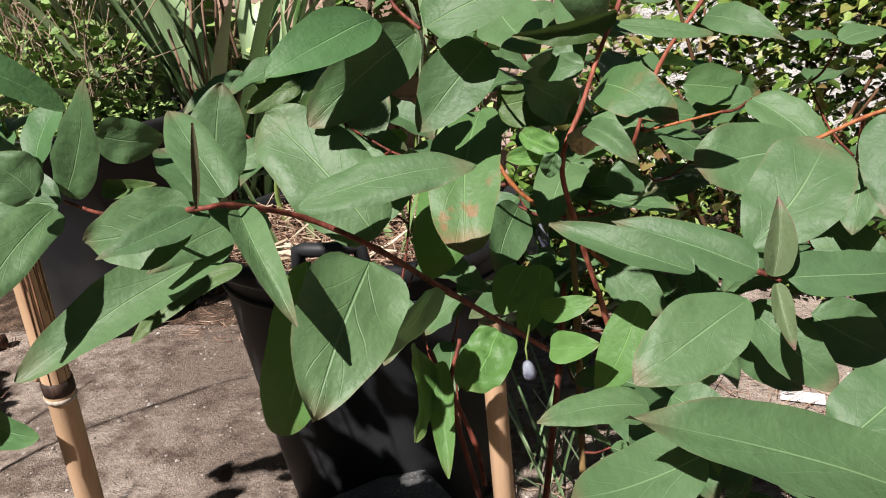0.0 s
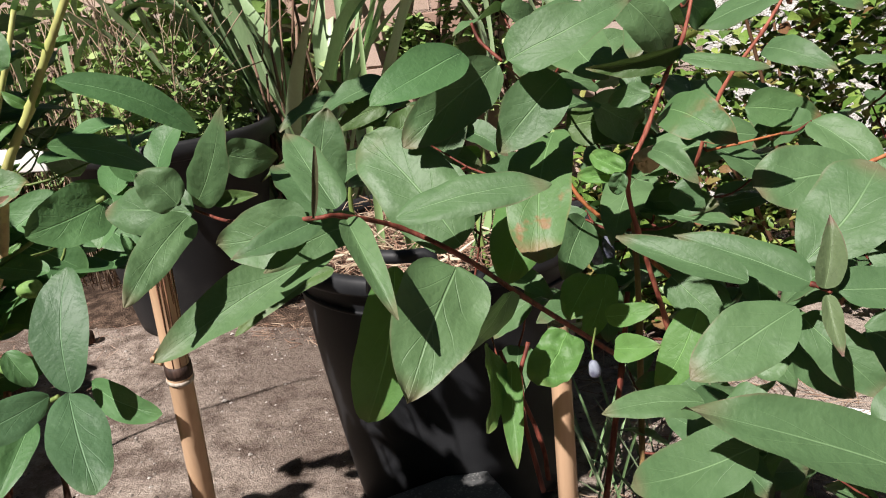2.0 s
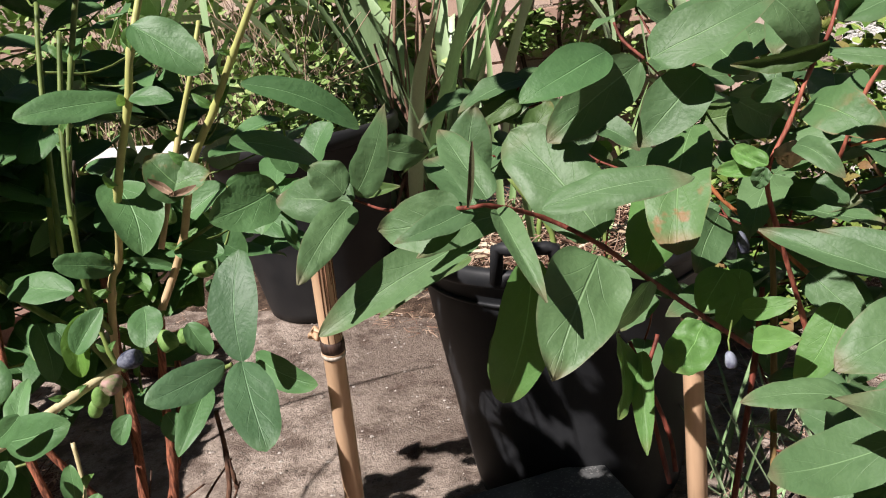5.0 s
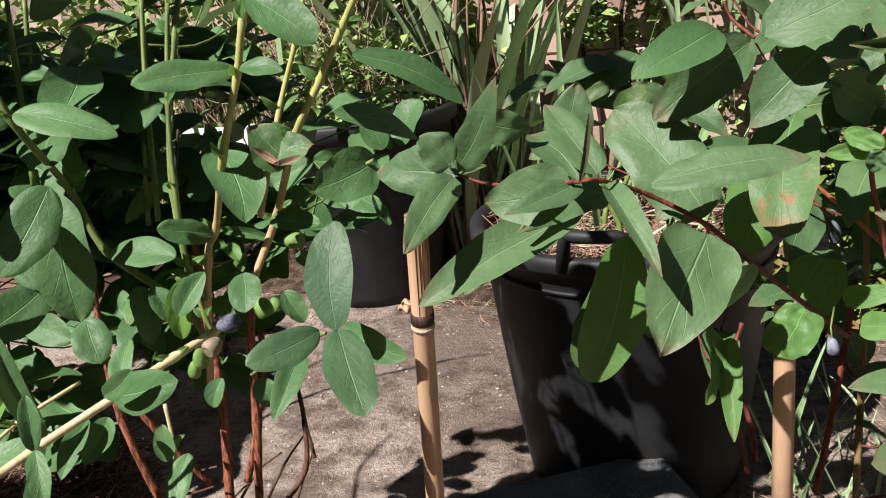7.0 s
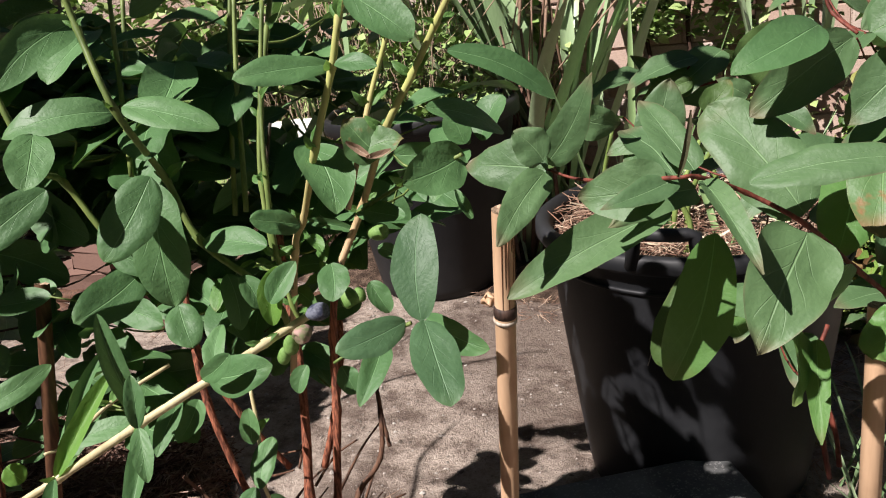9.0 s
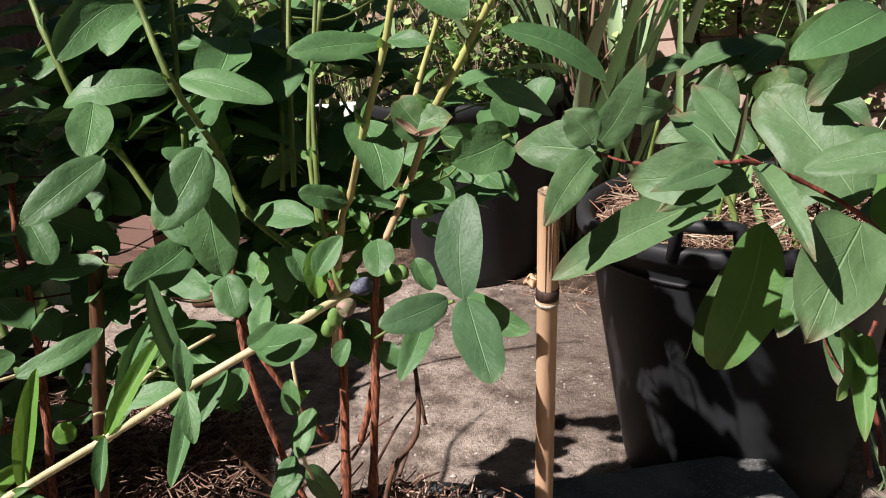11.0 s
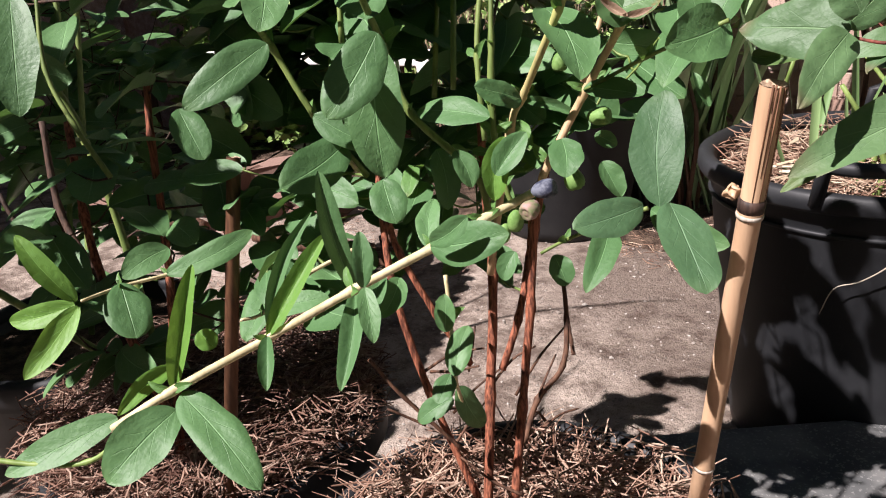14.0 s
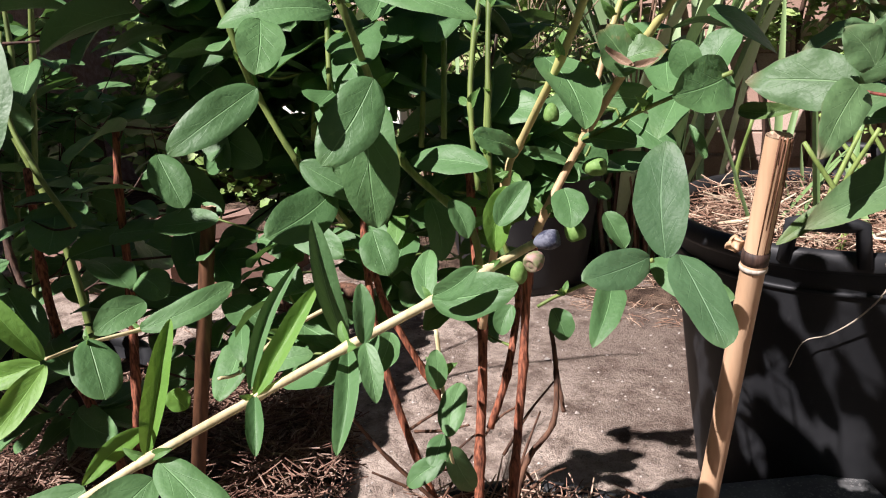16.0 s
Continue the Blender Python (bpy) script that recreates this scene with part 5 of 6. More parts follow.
leaf(shrub_a, (-0.253, 0.290, 0.773), (-0.218, 0.290, 0.747), 0.0245, (0.44, -0.70, 0.56), 0.08, 0.05, 'green')
leaf(shrub_a, (-0.375, 0.240, 0.729), (-0.323, 0.253, 0.712), 0.0225, (0.35, -0.49, 0.80), 0.08, 0.06, 'green')
leaf(shrub_a, (-0.432, 0.285, 0.720), (-0.479, 0.238, 0.715), 0.0274, (0.46, -0.55, 0.70), 0.08, 0.15, 'green')
leaf(shrub_a, (-0.394, 0.265, 0.683), (-0.408, 0.228, 0.641), 0.0312, (0.61, -0.68, 0.41), 0.06, 0.05, 'green')
leaf(shrub_a, (-0.411, 0.283, 0.674), (-0.401, 0.265, 0.596), 0.0351, (0.53, -0.79, 0.31), 0.08, 0.05, 'green')
leaf(shrub_a, (-0.452, 0.294, 0.609), (-0.464, 0.238, 0.592), 0.0310, (0.75, -0.34, 0.57), 0.08, 0.05, 'green')
leaf(shrub_a, (-0.464, 0.278, 0.630), (-0.428, 0.294, 0.606), 0.0197, (0.59, -0.66, 0.47), 0.08, 0.05, 'green')
leaf(shrub_a, (-0.339, 0.291, 0.630), (-0.391, 0.293, 0.632), 0.0219, (0.01, -0.59, 0.81), 0.08, 0.05, 'green')
leaf(shrub_a, (-0.332, 0.320, 0.635), (-0.347, 0.290, 0.648), 0.0187, (0.83, -0.18, 0.53), 0.08, 0.05, 'green')
leaf(shrub_a, (-0.418, 0.284, 0.588), (-0.400, 0.270, 0.564), 0.0242, (0.50, -0.52, 0.69), 0.1, 0.05, 'green')
leaf(shrub_a, (-0.383, 0.299, 0.606), (-0.371, 0.287, 0.571), 0.0180, (0.62, -0.64, 0.44), 0.15, 0.05, 'green')
leaf(shrub_a, (-0.394, 0.213, 0.546), (-0.404, 0.210, 0.616), 0.0135, (0.81, -0.58, 0.09), 0.3, 0.05, 'green')
leaf(shrub_a, (-0.422, 0.168, 0.530), (-0.409, 0.214, 0.577), 0.0117, (0.49, -0.69, 0.54), 0.4, 0.05, 'young')
leaf(shrub_a, (-0.464, 0.206, 0.506), (-0.453, 0.250, 0.573), 0.0095, (0.48, -0.77, 0.42), 0.5, 0.05, 'green')
leaf(shrub_a, (-0.495, 0.150, 0.486), (-0.488, 0.178, 0.560), 0.0131, (0.59, -0.78, 0.24), 0.4, 0.05, 'young')
leaf(shrub_a, (-0.523, 0.174, 0.483), (-0.523, 0.126, 0.474), 0.0130, (0.66, -0.14, 0.74), 0.3, 0.05, 'young')
leaf(shrub_a, (-0.450, 0.124, 0.510), (-0.385, 0.112, 0.477), 0.0244, (0.39, -0.29, 0.87), 0.08, 0.05, 'green')
leaf(shrub_a, (-0.451, 0.120, 0.502), (-0.461, 0.077, 0.480), 0.0295, (0.58, -0.48, 0.66), 0.08, 0.1, 'green')
leaf(shrub_a, (-0.487, 0.106, 0.495), (-0.528, 0.058, 0.476), 0.0202, (0.39, -0.61, 0.69), 0.08, 0.05, 'green')
leaf(shrub_a, (-0.390, 0.210, 0.544), (-0.366, 0.161, 0.512), 0.0125, (0.27, -0.43, 0.86), 0.4, 0.05, 'green')
leaf(shrub_a, (-0.418, 0.164, 0.532), (-0.400, 0.141, 0.515), 0.0092, (0.29, -0.42, 0.86), 0.4, 0.05, 'green')
leaf(shrub_a, (-0.339, 0.218, 0.576), (-0.291, 0.218, 0.590), 0.0233, (-0.12, -0.91, 0.39), 0.08, 0.05, 'green')
leaf(shrub_a, (-0.354, 0.239, 0.565), (-0.367, 0.267, 0.585), 0.0147, (0.19, -0.52, 0.83), 0.2, 0.05, 'green')
leaf(shrub_a, (-0.321, 0.262, 0.605), (-0.309, 0.278, 0.626), 0.0157, (0.31, -0.83, 0.47), 0.3, 0.05, 'green')
leaf(shrub_a, (-0.357, 0.256, 0.470), (-0.360, 0.282, 0.493), 0.0170, (0.25, -0.61, 0.75), 0.1, 0.05, 'green')
leaf(shrub_a, (-0.376, 0.278, 0.487), (-0.378, 0.284, 0.512), 0.0144, (0.32, -0.92, 0.23), 0.1, 0.05, 'green')
leaf(shrub_a, (-0.368, 0.276, 0.448), (-0.360, 0.291, 0.408), 0.0174, (0.87, -0.50, -0.02), 0.1, 0.05, 'green')
leaf(shrub_a, (-0.367, 0.267, 0.444), (-0.388, 0.253, 0.428), 0.0154, (0.14, -0.81, 0.57), 0.1, 0.05, 'green')
leaf(shrub_a, (-0.359, 0.254, 0.472), (-0.358, 0.236, 0.461), 0.0144, (0.28, -0.50, 0.82), 0.1, 0.05, 'green')
leaf(shrub_a, (-0.515, 0.117, 0.558), (-0.540, 0.108, 0.598), 0.0131, (0.85, -0.27, 0.46), 0.2, 0.05, 'young')
leaf(shrub_a, (-0.525, 0.121, 0.552), (-0.556, 0.098, 0.546), 0.0143, (0.45, -0.74, 0.50), 0.2, 0.05, 'young')
leaf(shrub_a, (-0.514, 0.117, 0.555), (-0.515, 0.078, 0.529), 0.0148, (0.70, -0.42, 0.58), 0.15, 0.05, 'young')
leaf(shrub_a, (-0.555, 0.170, 0.540), (-0.527, 0.154, 0.513), 0.0290, (0.64, -0.17, 0.75), 0.05, 0.05, 'green')
leaf(shrub_a, (-0.503, 0.175, 0.570), (-0.509, 0.144, 0.562), 0.0184, (0.72, -0.32, 0.62), 0.08, 0.05, 'green')
leaf(shrub_a, (-0.518, 0.180, 0.548), (-0.491, 0.232, 0.562), 0.0176, (0.59, -0.48, 0.64), 0.08, 0.05, 'green')
leaf(shrub_a, (-0.461, 0.244, 0.681), (-0.487, 0.195, 0.651), 0.0248, (0.67, -0.61, 0.42), 0.08, 0.05, 'green')
leaf(shrub_a, (-0.439, 0.230, 0.718), (-0.422, 0.202, 0.692), 0.0248, (0.56, -0.35, 0.75), 0.1, 0.05, 'green')
leaf(shrub_a, (-0.469, 0.309, 0.778), (-0.471, 0.236, 0.744), 0.0270, (0.83, -0.26, 0.49), 0.08, 0.05, 'green')
leaf(shrub_a, (-0.524, 0.217, 0.740), (-0.577, 0.189, 0.753), 0.0184, (0.49, -0.63, 0.61), 0.08, 0.05, 'green')
leaf(shrub_a, (-0.581, 0.166, 0.722), (-0.556, 0.138, 0.657), 0.0269, (0.68, -0.54, 0.49), 0.1, 0.05, 'green')
leaf(shrub_a, (-0.539, 0.232, 0.642), (-0.515, 0.225, 0.611), 0.0229, (0.65, -0.43, 0.62), 0.1, 0.05, 'green')
leaf(shrub_a, (-0.410, 0.293, 0.638), (-0.432, 0.269, 0.628), 0.0255, (0.60, -0.71, 0.37), 0.08, 0.05, 'green')
leaf(shrub_a, (-0.260, 0.331, 0.637), (-0.300, 0.341, 0.639), 0.0165, (-0.08, -0.57, 0.82), 0.08, 0.05, 'green')
leaf(shrub_a, (-0.329, 0.295, 0.545), (-0.333, 0.285, 0.529), 0.0128, (0.22, -0.85, 0.49), 0.2, 0.05, 'green')
leaf(shrub_a, (-0.304, 0.298, 0.545), (-0.295, 0.296, 0.527), 0.0153, (0.55, -0.74, 0.39), 0.2, 0.05, 'green')
leaf(shrub_a, (-0.343, 0.340, 0.631), (-0.311, 0.354, 0.619), 0.0073, (0.50, -0.79, 0.35), 0.4, 0.05, 'green')
leaf(shrub_a, (-0.322, 0.277, 0.623), (-0.324, 0.264, 0.589), 0.0156, (0.46, -0.84, 0.30), 0.3, 0.05, 'young')
leaf(shrub_a, (-0.307, 0.206, 0.601), (-0.331, 0.206, 0.584), 0.0119, (-0.06, -0.99, 0.09), 0.2, 0.05, 'green')
leaf(shrub_a, (-0.393, 0.257, 0.533), (-0.388, 0.228, 0.519), 0.0158, (0.53, -0.30, 0.79), 0.15, 0.05, 'green')
leaf(shrub_a, (-0.274, 0.301, 0.605), (-0.262, 0.299, 0.586), 0.0139, (0.62, -0.62, 0.48), 0.2, 0.05, 'green')
leaf(shrub_a, (-0.366, 0.293, 0.608), (-0.354, 0.291, 0.586), 0.0155, (0.71, -0.55, 0.43), 0.2, 0.05, 'green')
leaf(shrub_a, (-0.543, 0.312, 0.493), (-0.576, 0.300, 0.512), 0.0290, (0.57, -0.46, 0.68), 0.08, 0.05, 'green')
leaf(shrub_a, (-0.396, 0.245, 0.539), (-0.389, 0.211, 0.520), 0.0138, (0.36, -0.38, 0.85), 0.15, 0.05, 'green')
leaf(shrub_a, (-0.488, 0.225, 0.505), (-0.451, 0.252, 0.511), 0.0175, (0.27, -0.54, 0.80), 0.08, 0.05, 'green')
leaf(shrub_a, (-0.529, 0.211, 0.476), (-0.540, 0.209, 0.488), 0.0161, (0.69, -0.39, 0.62), 0.08, 0.05, 'young')
leaf(shrub_a, (-0.303, 0.365, 0.604), (-0.290, 0.370, 0.596), 0.0111, (0.50, -0.80, 0.35), 0.08, 0.05, 'green')
leaf(shrub_a, (-0.235, 0.379, 0.621), (-0.246, 0.382, 0.641), 0.0077, (0.55, -0.73, 0.40), 0.4, 0.05, 'green')
leaf(shrub_a, (-0.354, 0.176, 0.568), (-0.358, 0.184, 0.595), 0.0106, (0.62, -0.72, 0.32), 0.3, 0.05, 'green')
leaf(shrub_a, (-0.353, 0.176, 0.568), (-0.340, 0.162, 0.546), 0.0110, (0.49, -0.56, 0.67), 0.2, 0.05, 'green')
leaf(shrub_a, (-0.273, 0.298, 0.693), (-0.258, 0.297, 0.684), 0.0046, (0.25, -0.87, 0.42), 0.7, -0.30, 'withered')
leaf(shrub_b, (-0.245, 0.434, 0.663), (-0.230, 0.447, 0.693), 0.0273, (-0.23, -0.81, 0.55), 0.08, 0.05, 'green')
leaf(shrub_b, (-0.253, 0.423, 0.663), (-0.260, 0.421, 0.689), 0.0220, (-0.21, -0.75, 0.63), 0.08, 0.05, 'green')
leaf(shrub_a, (-0.260, 0.296, 0.684), (-0.247, 0.303, 0.687), 0.0042, (0.26, -0.75, 0.61), 0.6, -0.25, 'withered')


# no leaves along this line, so the bricks show from the camera
SIGHT_GAP = (Vector((-0.51, 0.28, 0.62)), Vector((-1.25, 0.95, 0.30)))


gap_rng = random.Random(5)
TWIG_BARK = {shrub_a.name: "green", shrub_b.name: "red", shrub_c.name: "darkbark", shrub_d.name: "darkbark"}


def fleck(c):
    """True where a leaf is left out to let a noise-shaped sun spot reach the tub or the concrete before it."""
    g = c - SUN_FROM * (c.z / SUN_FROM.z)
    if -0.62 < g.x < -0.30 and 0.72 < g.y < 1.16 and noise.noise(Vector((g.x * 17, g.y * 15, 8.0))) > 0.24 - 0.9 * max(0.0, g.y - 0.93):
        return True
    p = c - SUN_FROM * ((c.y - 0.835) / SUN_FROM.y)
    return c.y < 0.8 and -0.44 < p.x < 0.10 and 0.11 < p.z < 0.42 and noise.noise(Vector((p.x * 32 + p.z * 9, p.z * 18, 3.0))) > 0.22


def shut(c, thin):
    """True where a leaf is left out: on the camera's view to the bricks, or where its shadow would fall on concrete
    kept lit.
    """
    way = SIGHT_GAP[1] - SIGHT_GAP[0]
    s = max(0.0, min(1.0, (c - SIGHT_GAP[0]).dot(way) / way.length_squared))
    if (c - SIGHT_GAP[0] - way * s).length < 0.03 + 0.02 * s:
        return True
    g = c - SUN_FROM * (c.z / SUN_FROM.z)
    lit_ground = g.x > -1.06 + (1.41 - g.y) * 0.36 and g.x < -0.36 and 0.62 < g.y < 1.75
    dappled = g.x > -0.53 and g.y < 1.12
    if lit_ground and dappled:
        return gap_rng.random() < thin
    return lit_ground


def thicket(plant, centre, size, count, seed, kind="green", facing=(-0.2, -0.40, 0.85), reach=0.055, thin=0.5):
    """Leaves of a shrub's inner growth or of its added, unseen top, in pairs along short hidden twigs."""
    r = random.Random(seed)
    for _ in range(count // 2):
        while True:
            q = Vector((r.uniform(-1, 1), r.uniform(-1, 1), r.uniform(-1, 1)))
            if q.length < 1:
                break
        c = Vector(centre) + Vector((q.x * size[0], q.y * size[1], q.z * size[2]))
        a = r.uniform(0, 6.283)
        grown = False
        for flip in (1, -1):
            out = Vector((flip * math.cos(a), flip * math.sin(a), r.uniform(-0.7, 0.15))).normalized()
            n = (Vector(facing) + Vector((r.gauss(0, 0.35), r.gauss(0, 0.35), r.gauss(0, 0.3)))).normalized()
            n = (n - out * n.dot(out)).normalized()
            ln = reach * r.uniform(0.65, 1.15)
            how = (ln * r.uniform(0.44, 0.58), r.uniform(0.04, 0.2), r.uniform(0.0, 0.12))
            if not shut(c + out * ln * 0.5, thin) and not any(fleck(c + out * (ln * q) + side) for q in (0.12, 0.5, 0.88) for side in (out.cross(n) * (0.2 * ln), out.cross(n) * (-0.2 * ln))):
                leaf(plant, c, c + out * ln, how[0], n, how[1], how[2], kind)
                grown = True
        if grown:
            near = min(BRANCHES[plant.name], key=lambda p: (p - c).length_squared + (0.02 if p.z > c.z else 0.0))
            bow = Vector((0, 0, -0.12 * (c - near).length))
            line = smooth_line([near, near.lerp(c, 0.5) + bow, c], 3)
            v, f = tube_data(line, [0.0012 - 0.0006 * q / len(line) for q in range(len(line))], 5)
            under("twig", mesh_of("twig", v, f, STEM[TWIG_BARK[plant.name]]), plant)
            BRANCHES[plant.name].extend(line[2::2])


# short dead side twigs low on the old stems
twig_rng = random.Random(91)
for k in range(16):
    x, y = -0.385 + twig_rng.gauss(0, 0.035), 0.345 + twig_rng.gauss(0, 0.025)
    b = Vector((x, y, twig_rng.uniform(0.30, 0.44)))
    a = twig_rng.uniform(0, 6.283)
    out = Vector((math.cos(a), math.sin(a), twig_rng.uniform(0.1, 1.0))).normalized() * twig_rng.uniform(0.025, 0.075)
    line = smooth_line([b, b + out * 0.5 + Vector((0, 0, twig_rng.uniform(-0.006, 0.008))), b + out], 4)
    v, f = tube_data(line, [0.0014 - 0.0007 * q / len(line) for q in range(len(line))], 5, 0.15, twig_rng)
    under("twig", mesh_of("twig", v, f, STEM["deadbark"]), shrub_a)

# crowded inner growth; thickets centred above z 0.8 are unseen, added to cast shade
thicket(shrub_c, (-0.80, 0.38, 0.63), (0.22, 0.13, 0.19), 150, 51, reach=0.080)
thicket(shrub_c, (-0.63, 0.37, 0.63), (0.09, 0.08, 0.13), 50, 53, reach=0.074)
thicket(shrub_c, (-0.84, 0.33, 0.50), (0.12, 0.08, 0.09), 40, 62, reach=0.078)
thicket(shrub_c, (-0.74, 0.28, 0.53), (0.12, 0.05, 0.08), 40, 68, reach=0.070)
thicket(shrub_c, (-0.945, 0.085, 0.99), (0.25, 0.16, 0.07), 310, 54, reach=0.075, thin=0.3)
thicket(shrub_c, (-1.00, -0.04, 0.84), (0.22, 0.12, 0.10), 84, 64, reach=0.070)
thicket(shrub_d, (-1.20, 0.62, 0.58), (0.30, 0.20, 0.26), 330, 59, reach=0.088)
thicket(shrub_d, (-1.48, 0.78, 0.60), (0.30, 0.20, 0.30), 170, 69, reach=0.09)
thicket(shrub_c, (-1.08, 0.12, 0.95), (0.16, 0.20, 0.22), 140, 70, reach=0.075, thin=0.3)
thicket(shrub_d, (-1.42, 0.34, 0.98), (0.34, 0.24, 0.10), 400, 60, reach=0.078)
thicket(shrub_a, (-0.52, 0.45, 0.72), (0.17, 0.09, 0.13), 230, 52, reach=0.070)
thicket(shrub_a, (-0.49, 0.58, 0.72), (0.16, 0.06, 0.10), 140, 63, reach=0.072)
thicket(shrub_a, (-0.50, 0.42, 0.57), (0.12, 0.06, 0.11), 130, 65, reach=0.058)
thicket(shrub_a, (-0.55, 0.32, 0.53), (0.10, 0.05, 0.07), 44, 66, reach=0.050)
thicket(shrub_a, (-0.40, 0.37, 0.58), (0.05, 0.04, 0.05), 22, 67, "lime", reach=0.026)
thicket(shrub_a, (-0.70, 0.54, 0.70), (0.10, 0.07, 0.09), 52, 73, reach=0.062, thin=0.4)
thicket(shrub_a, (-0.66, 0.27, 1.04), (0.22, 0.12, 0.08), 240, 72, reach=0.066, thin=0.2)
thicket(shrub_a, (-0.72, 0.20, 1.02), (0.15, 0.09, 0.08), 80, 61, reach=0.070)
thicket(shrub_a, (-0.55, 0.37, 0.72), (0.13, 0.05, 0.08), 120, 81, reach=0.068)
# unseen leaves added overhead to dapple the tub's front
thicket(shrub_a, (-0.40, 0.28, 1.03), (0.16, 0.08, 0.07), 32, 55, reach=0.048)
thicket(shrub_a, (-0.34, 0.335, 1.04), (0.13, 0.03, 0.05), 64, 82, reach=0.062)
thicket(shrub_c, (-0.587, 0.324, 0.469), (0.07, 0.04, 0.05), 32, 74, reach=0.062)
thicket(shrub_c, (-0.712, 0.338, 0.514), (0.07, 0.05, 0.06), 30, 75, reach=0.072)
thicket(shrub_c, (-0.750, 0.268, 0.418), (0.05, 0.04, 0.05), 14, 76, reach=0.062)
# foliage added left of the view, to darken the ground by the pots
thicket(shrub_c, (-1.58, -0.12, 0.90), (0.38, 0.26, 0.14), 300, 77, reach=0.080)
thicket(shrub_b, (-0.109, 0.564, 0.657), (0.05, 0.03, 0.05), 30, 78, "blue", reach=0.058)
thicket(shrub_a, (-0.281, 0.449, 0.675), (0.03, 0.03, 0.04), 12, 79, reach=0.060)
thicket(shrub_a, (-0.370, 0.440, 0.624), (0.07, 0.03, 0.045), 44, 80, reach=0.055)
thicket(shrub_b, (0.06, 0.57, 0.60), (0.24, 0.10, 0.18), 150, 56, "blue", reach=0.062)
thicket(shrub_b, (0.20, 0.45, 0.45), (0.16, 0.10, 0.12), 56, 57, "blue", reach=0.060)


# ---- berries ----
def berry(centre, long, wide, way, material, label, plant=shrub_a):
    bm = bmesh.new()
    bmesh.ops.create_uvsphere(bm, u_segments=18, v_segments=12, radius=1.0)
    for v in bm.verts:
        lump = 1.0 + 0.06 * noise.noise(v.co * 1.6 + Vector(centre) * 40)
        v.co = Vector((v.co.x * wide * 0.47 * lump * (1.0 + 0.08 * v.co.z), v.co.y * wide * 0.47 * lump * (1.0 + 0.08 * v.co.z), v.co.z * long * 0.55 * (1.0 - 0.06 * v.co.z)))
        if v.co.z > long * 0.44:
            v.co.z -= 0.16 * wide
    q = Vector(way).to_track_quat("Z", "Y").to_matrix().to_4x4()
    return part("berry", bm, material, plant, label, Matrix.Translation(centre) @ q)


berry((-0.297, 0.275, 0.595), 0.0149, 0.0118, (1, 0.2, 0.25), BERRY_BLUE, 'ripe dark blue berry with a dusty bloom')
berry((-0.299, 0.258, 0.588), 0.0121, 0.0115, (-0.2, -0.9, -0.3), BERRY_PINK, 'ripening berry with a pinkish grey end')
berry((-0.307, 0.256, 0.581), 0.0129, 0.0098, (-0.2, 0.2, -1), BERRY_GREEN, 'unripe green berry')
berry((-0.296, 0.357, 0.618), 0.0155, 0.0127, (1, 0, 0.1), BERRY_GREEN, 'unripe green berry')
berry((-0.302, 0.330, 0.582), 0.0104, 0.0097, (0, 0, -1), BERRY_GREEN, 'unripe green berry')
berry((-0.291, 0.301, 0.593), 0.0139, 0.0125, (0.4, 0, -1), BERRY_GREEN, 'unripe green berry')
berry((-0.317, 0.260, 0.571), 0.0120, 0.0086, (-0.4, 0, -1), BERRY_GREEN, 'unripe green berry')
berry((-0.336, 0.387, 0.646), 0.0128, 0.0113, (0, 0, -1), BERRY_GREEN, 'unripe green berry')
berry((0.038, 0.493, 0.572), 0.0189, 0.0095, (0.2, 0, -1), BERRY_BLOOM, 'ripe blue berry with a pale violet bloom', shrub_b)
berry((0.047, 0.500, 0.573), 0.0173, 0.0094, (0.2, 0, -1), BERRY_BLUE, 'ripe dark blue berry with a dusty bloom', shrub_b)
berry((0.0268, 0.3337, 0.5685), 0.0095, 0.0072, (0.15, 0, -1), BERRY_BLOOM, 'small ripe berry with a pale blue bloom', shrub_b)
v, f = tube_data([Vector((0.0265, 0.334, 0.573)), Vector((0.026, 0.338, 0.578)), Vector((0.029, 0.352, 0.583))], [0.0005, 0.0005, 0.0006], 6)
under("berry_stalk", mesh_of("berry_stalk", v, f, STEM["green"]), shrub_b)

# ---- small things ----
def crumple(name, centre, size, material, parent, label, seed):
    """A dried, folded scrap."""
    r = random.Random(seed)
    bm = bmesh.new()
    bmesh.ops.create_icosphere(bm, subdivisions=3, radius=size)
    for v in bm.verts:
        q = noise.noise_vector(v.co * (1.6 / size) + Vector((seed, 0, 0)))
        v.co = Vector((v.co.x * 1.2, v.co.y * 0.7, v.co.z)) + q * size * 0.65
    return part(name, bm, material, parent, label, Matrix.Translation(centre))


crumple("dried_flower", (0.066, 0.420, 0.656), 0.0065, DRY_PETAL, shrub_b, "crumpled pale dried flower", 4)
crumple("bud", (-0.209, 0.332, 0.583), 0.0042, BAMBOO, cane_one, "knobbly side bud at the joint", 9)
root = smooth_line([(-0.112, 0.806, 0.425), (-0.108, 0.800, 0.400), (-0.131, 0.810, 0.358), (-0.160, 0.813, 0.330), (-0.186, 0.812, 0.317), (-0.199, 0.815, 0.280)], 7)
v, f = tube_data(root, [0.0012 * (1 - 0.6 * k / len(root)) for k in range(len(root))], 6)
under("dry_root", mesh_of("dry_root", v, f, WIRE), tub, label="bleached dry root hanging over the rim")


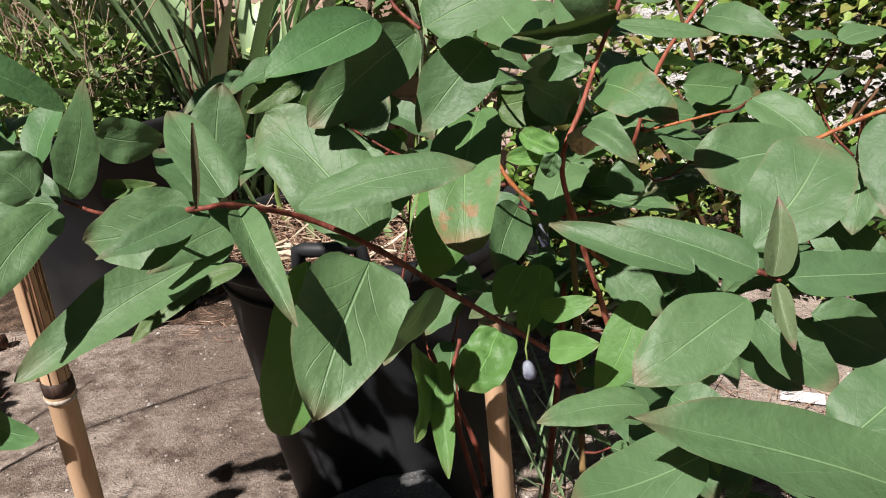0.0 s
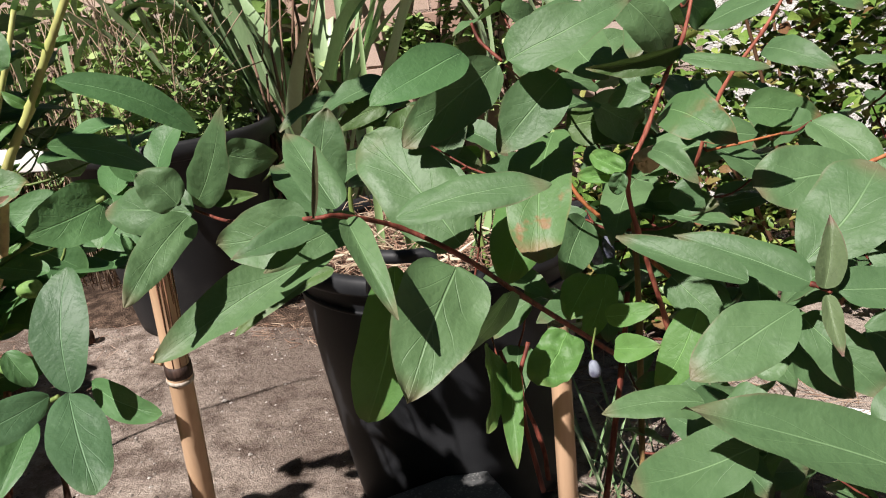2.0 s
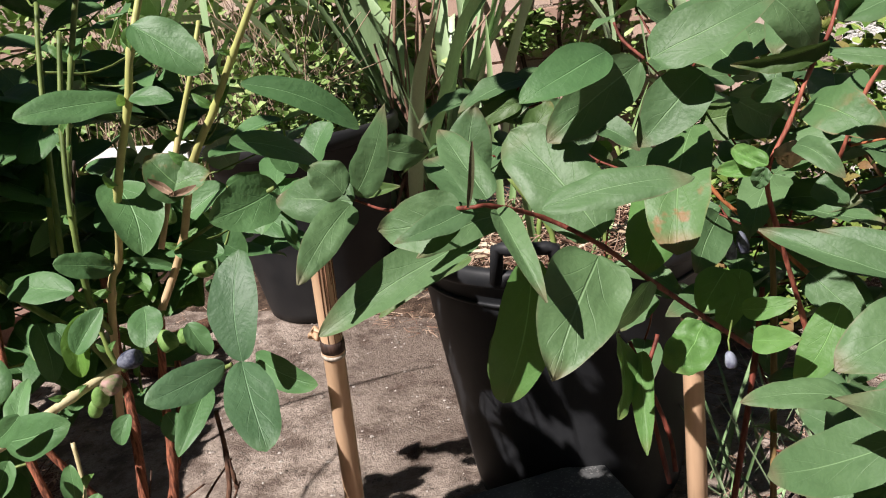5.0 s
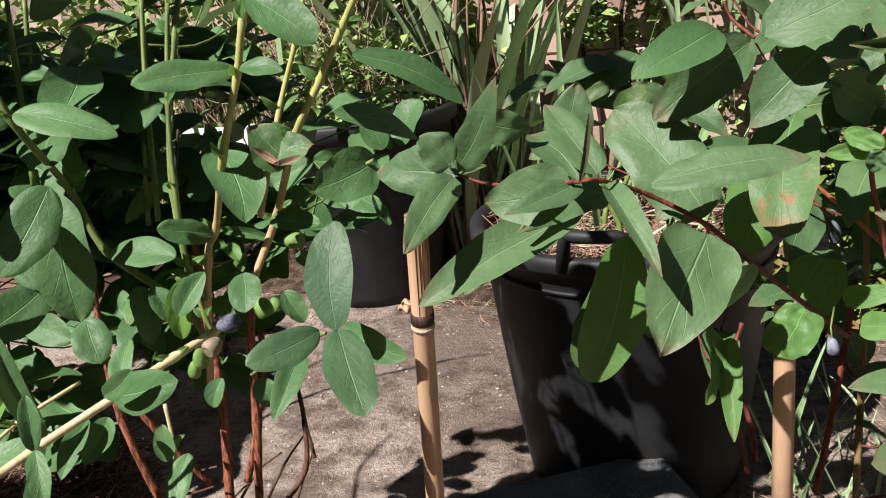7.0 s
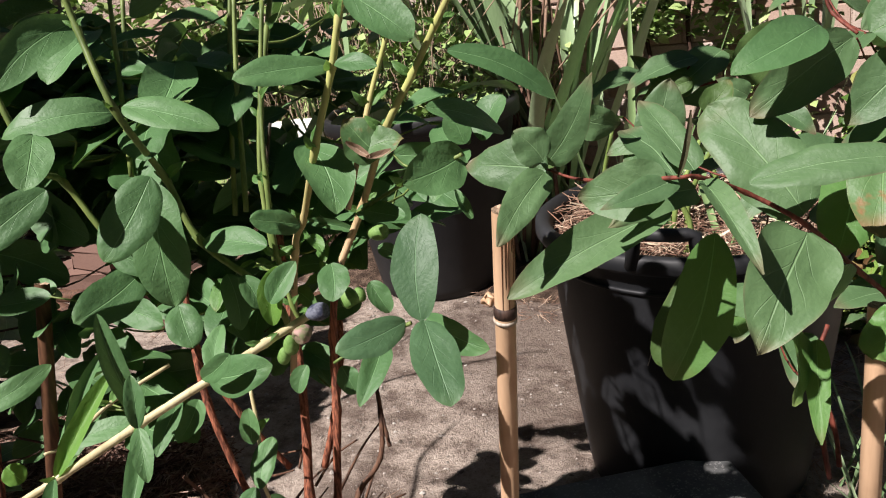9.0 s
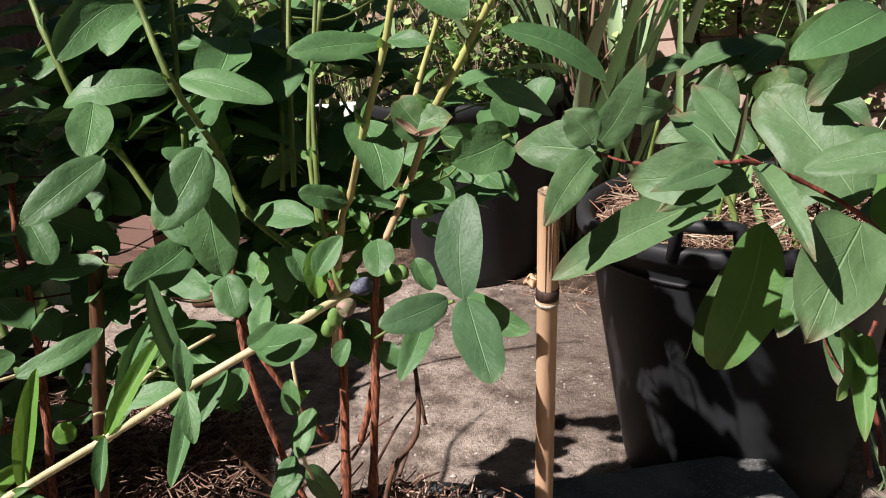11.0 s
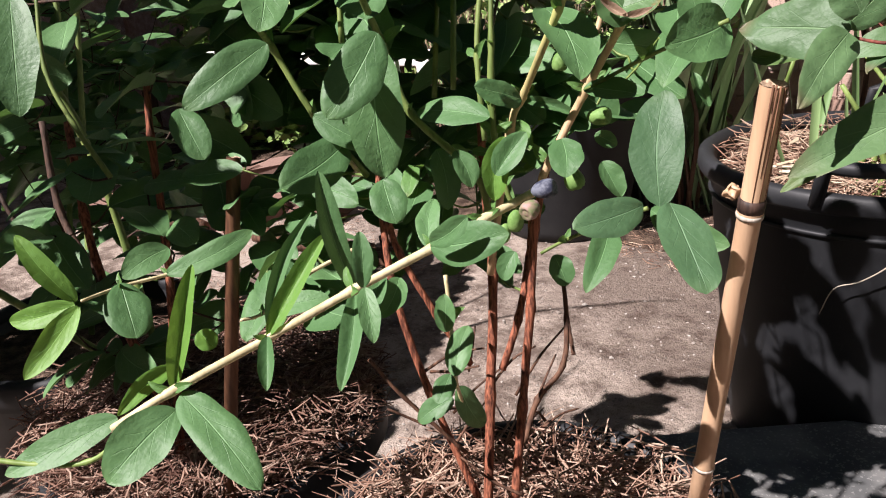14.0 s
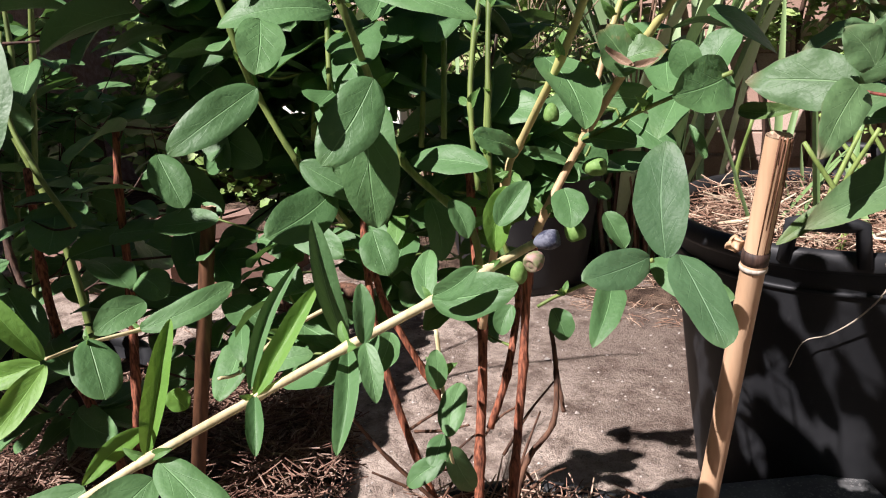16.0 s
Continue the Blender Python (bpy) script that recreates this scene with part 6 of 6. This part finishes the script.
def tag(loc, turn, lean):
    bm = box_bm(0.018, 0.0012, 0.075, 0.0005)
    ob = part("plant_tag", bm, TAG, None, m=pose(*loc, lean, 0, turn))
    return tagged(ob, "white plastic plant tag stuck in the soil", "plant tag", "plant tags")


tag((0.150, 0.470, 0.255), 20, 25)
tag((0.125, 0.500, 0.260), -35, -18)
tag((0.045, 0.505, 0.258), 10, 12)


def scrap(x, y, turn, long, wide):
    ob = part("plastic_scrap", box_bm(long, wide, 0.004, 0.001), TAG, None, m=pose(x, y, 0.0065, 0, 0, turn))
    return tagged(ob, "piece of white plastic lying on the concrete", "plastic scrap", "plastic scraps")


scrap(0.75, 1.33, 15, 0.11, 0.05)
scrap(0.52, 1.16, -20, 0.07, 0.03)
scrap(0.34, 1.24, 40, 0.06, 0.025)
scrap(0.63, 1.20, 70, 0.05, 0.03)


def pebbles(seed, count):
    r = random.Random(seed)
    verts, faces = [], []
    for _ in range(count):
        c = Vector((r.uniform(-1.5, 0.15), r.uniform(0.55, 1.75), 0.0))
        q = r.uniform(0.0010, 0.0038) * (1.6 if r.random() < 0.06 else 1)
        k = len(verts)
        for a in range(5):
            verts.append(c + Vector((q * r.uniform(0.7, 1.3) * math.cos(a * 1.257), q * r.uniform(0.7, 1.3) * math.sin(a * 1.257), q * r.uniform(0.1, 0.5))))
        verts.append(c + Vector((0, 0, q * r.uniform(0.7, 1.1))))
        verts.append(c - Vector((0, 0, q * 0.2)))
        for a in range(5):
            faces += [(k + a, k + (a + 1) % 5, k + 5), (k + (a + 1) % 5, k + a, k + 6)]
    return mesh_of("grit", verts, faces, GRIT, False)


tagged(under("grit", pebbles(3, 2600), None), "loose grit and small pebbles scattered over the concrete", "grit", kind="stuff")

# ---- the bricks of the wall ----
rng = random.Random(77)
kinds = [brick_mesh(0.221, 0.03, 0.0725, s) for s in range(5)]
for row in range(11):
    for col in range(26):
        x = -3.05 + 0.226 * col + (0.113 if row % 2 else 0.0)
        if x > 0.45:
            continue
        z = 0.035 + row * 0.077
        under("brick", kinds[rng.randrange(5)], wall_north, pose(x, WALL_Y + rng.uniform(-0.004, 0.003), z, 0, rng.gauss(0, 0.5), 0))
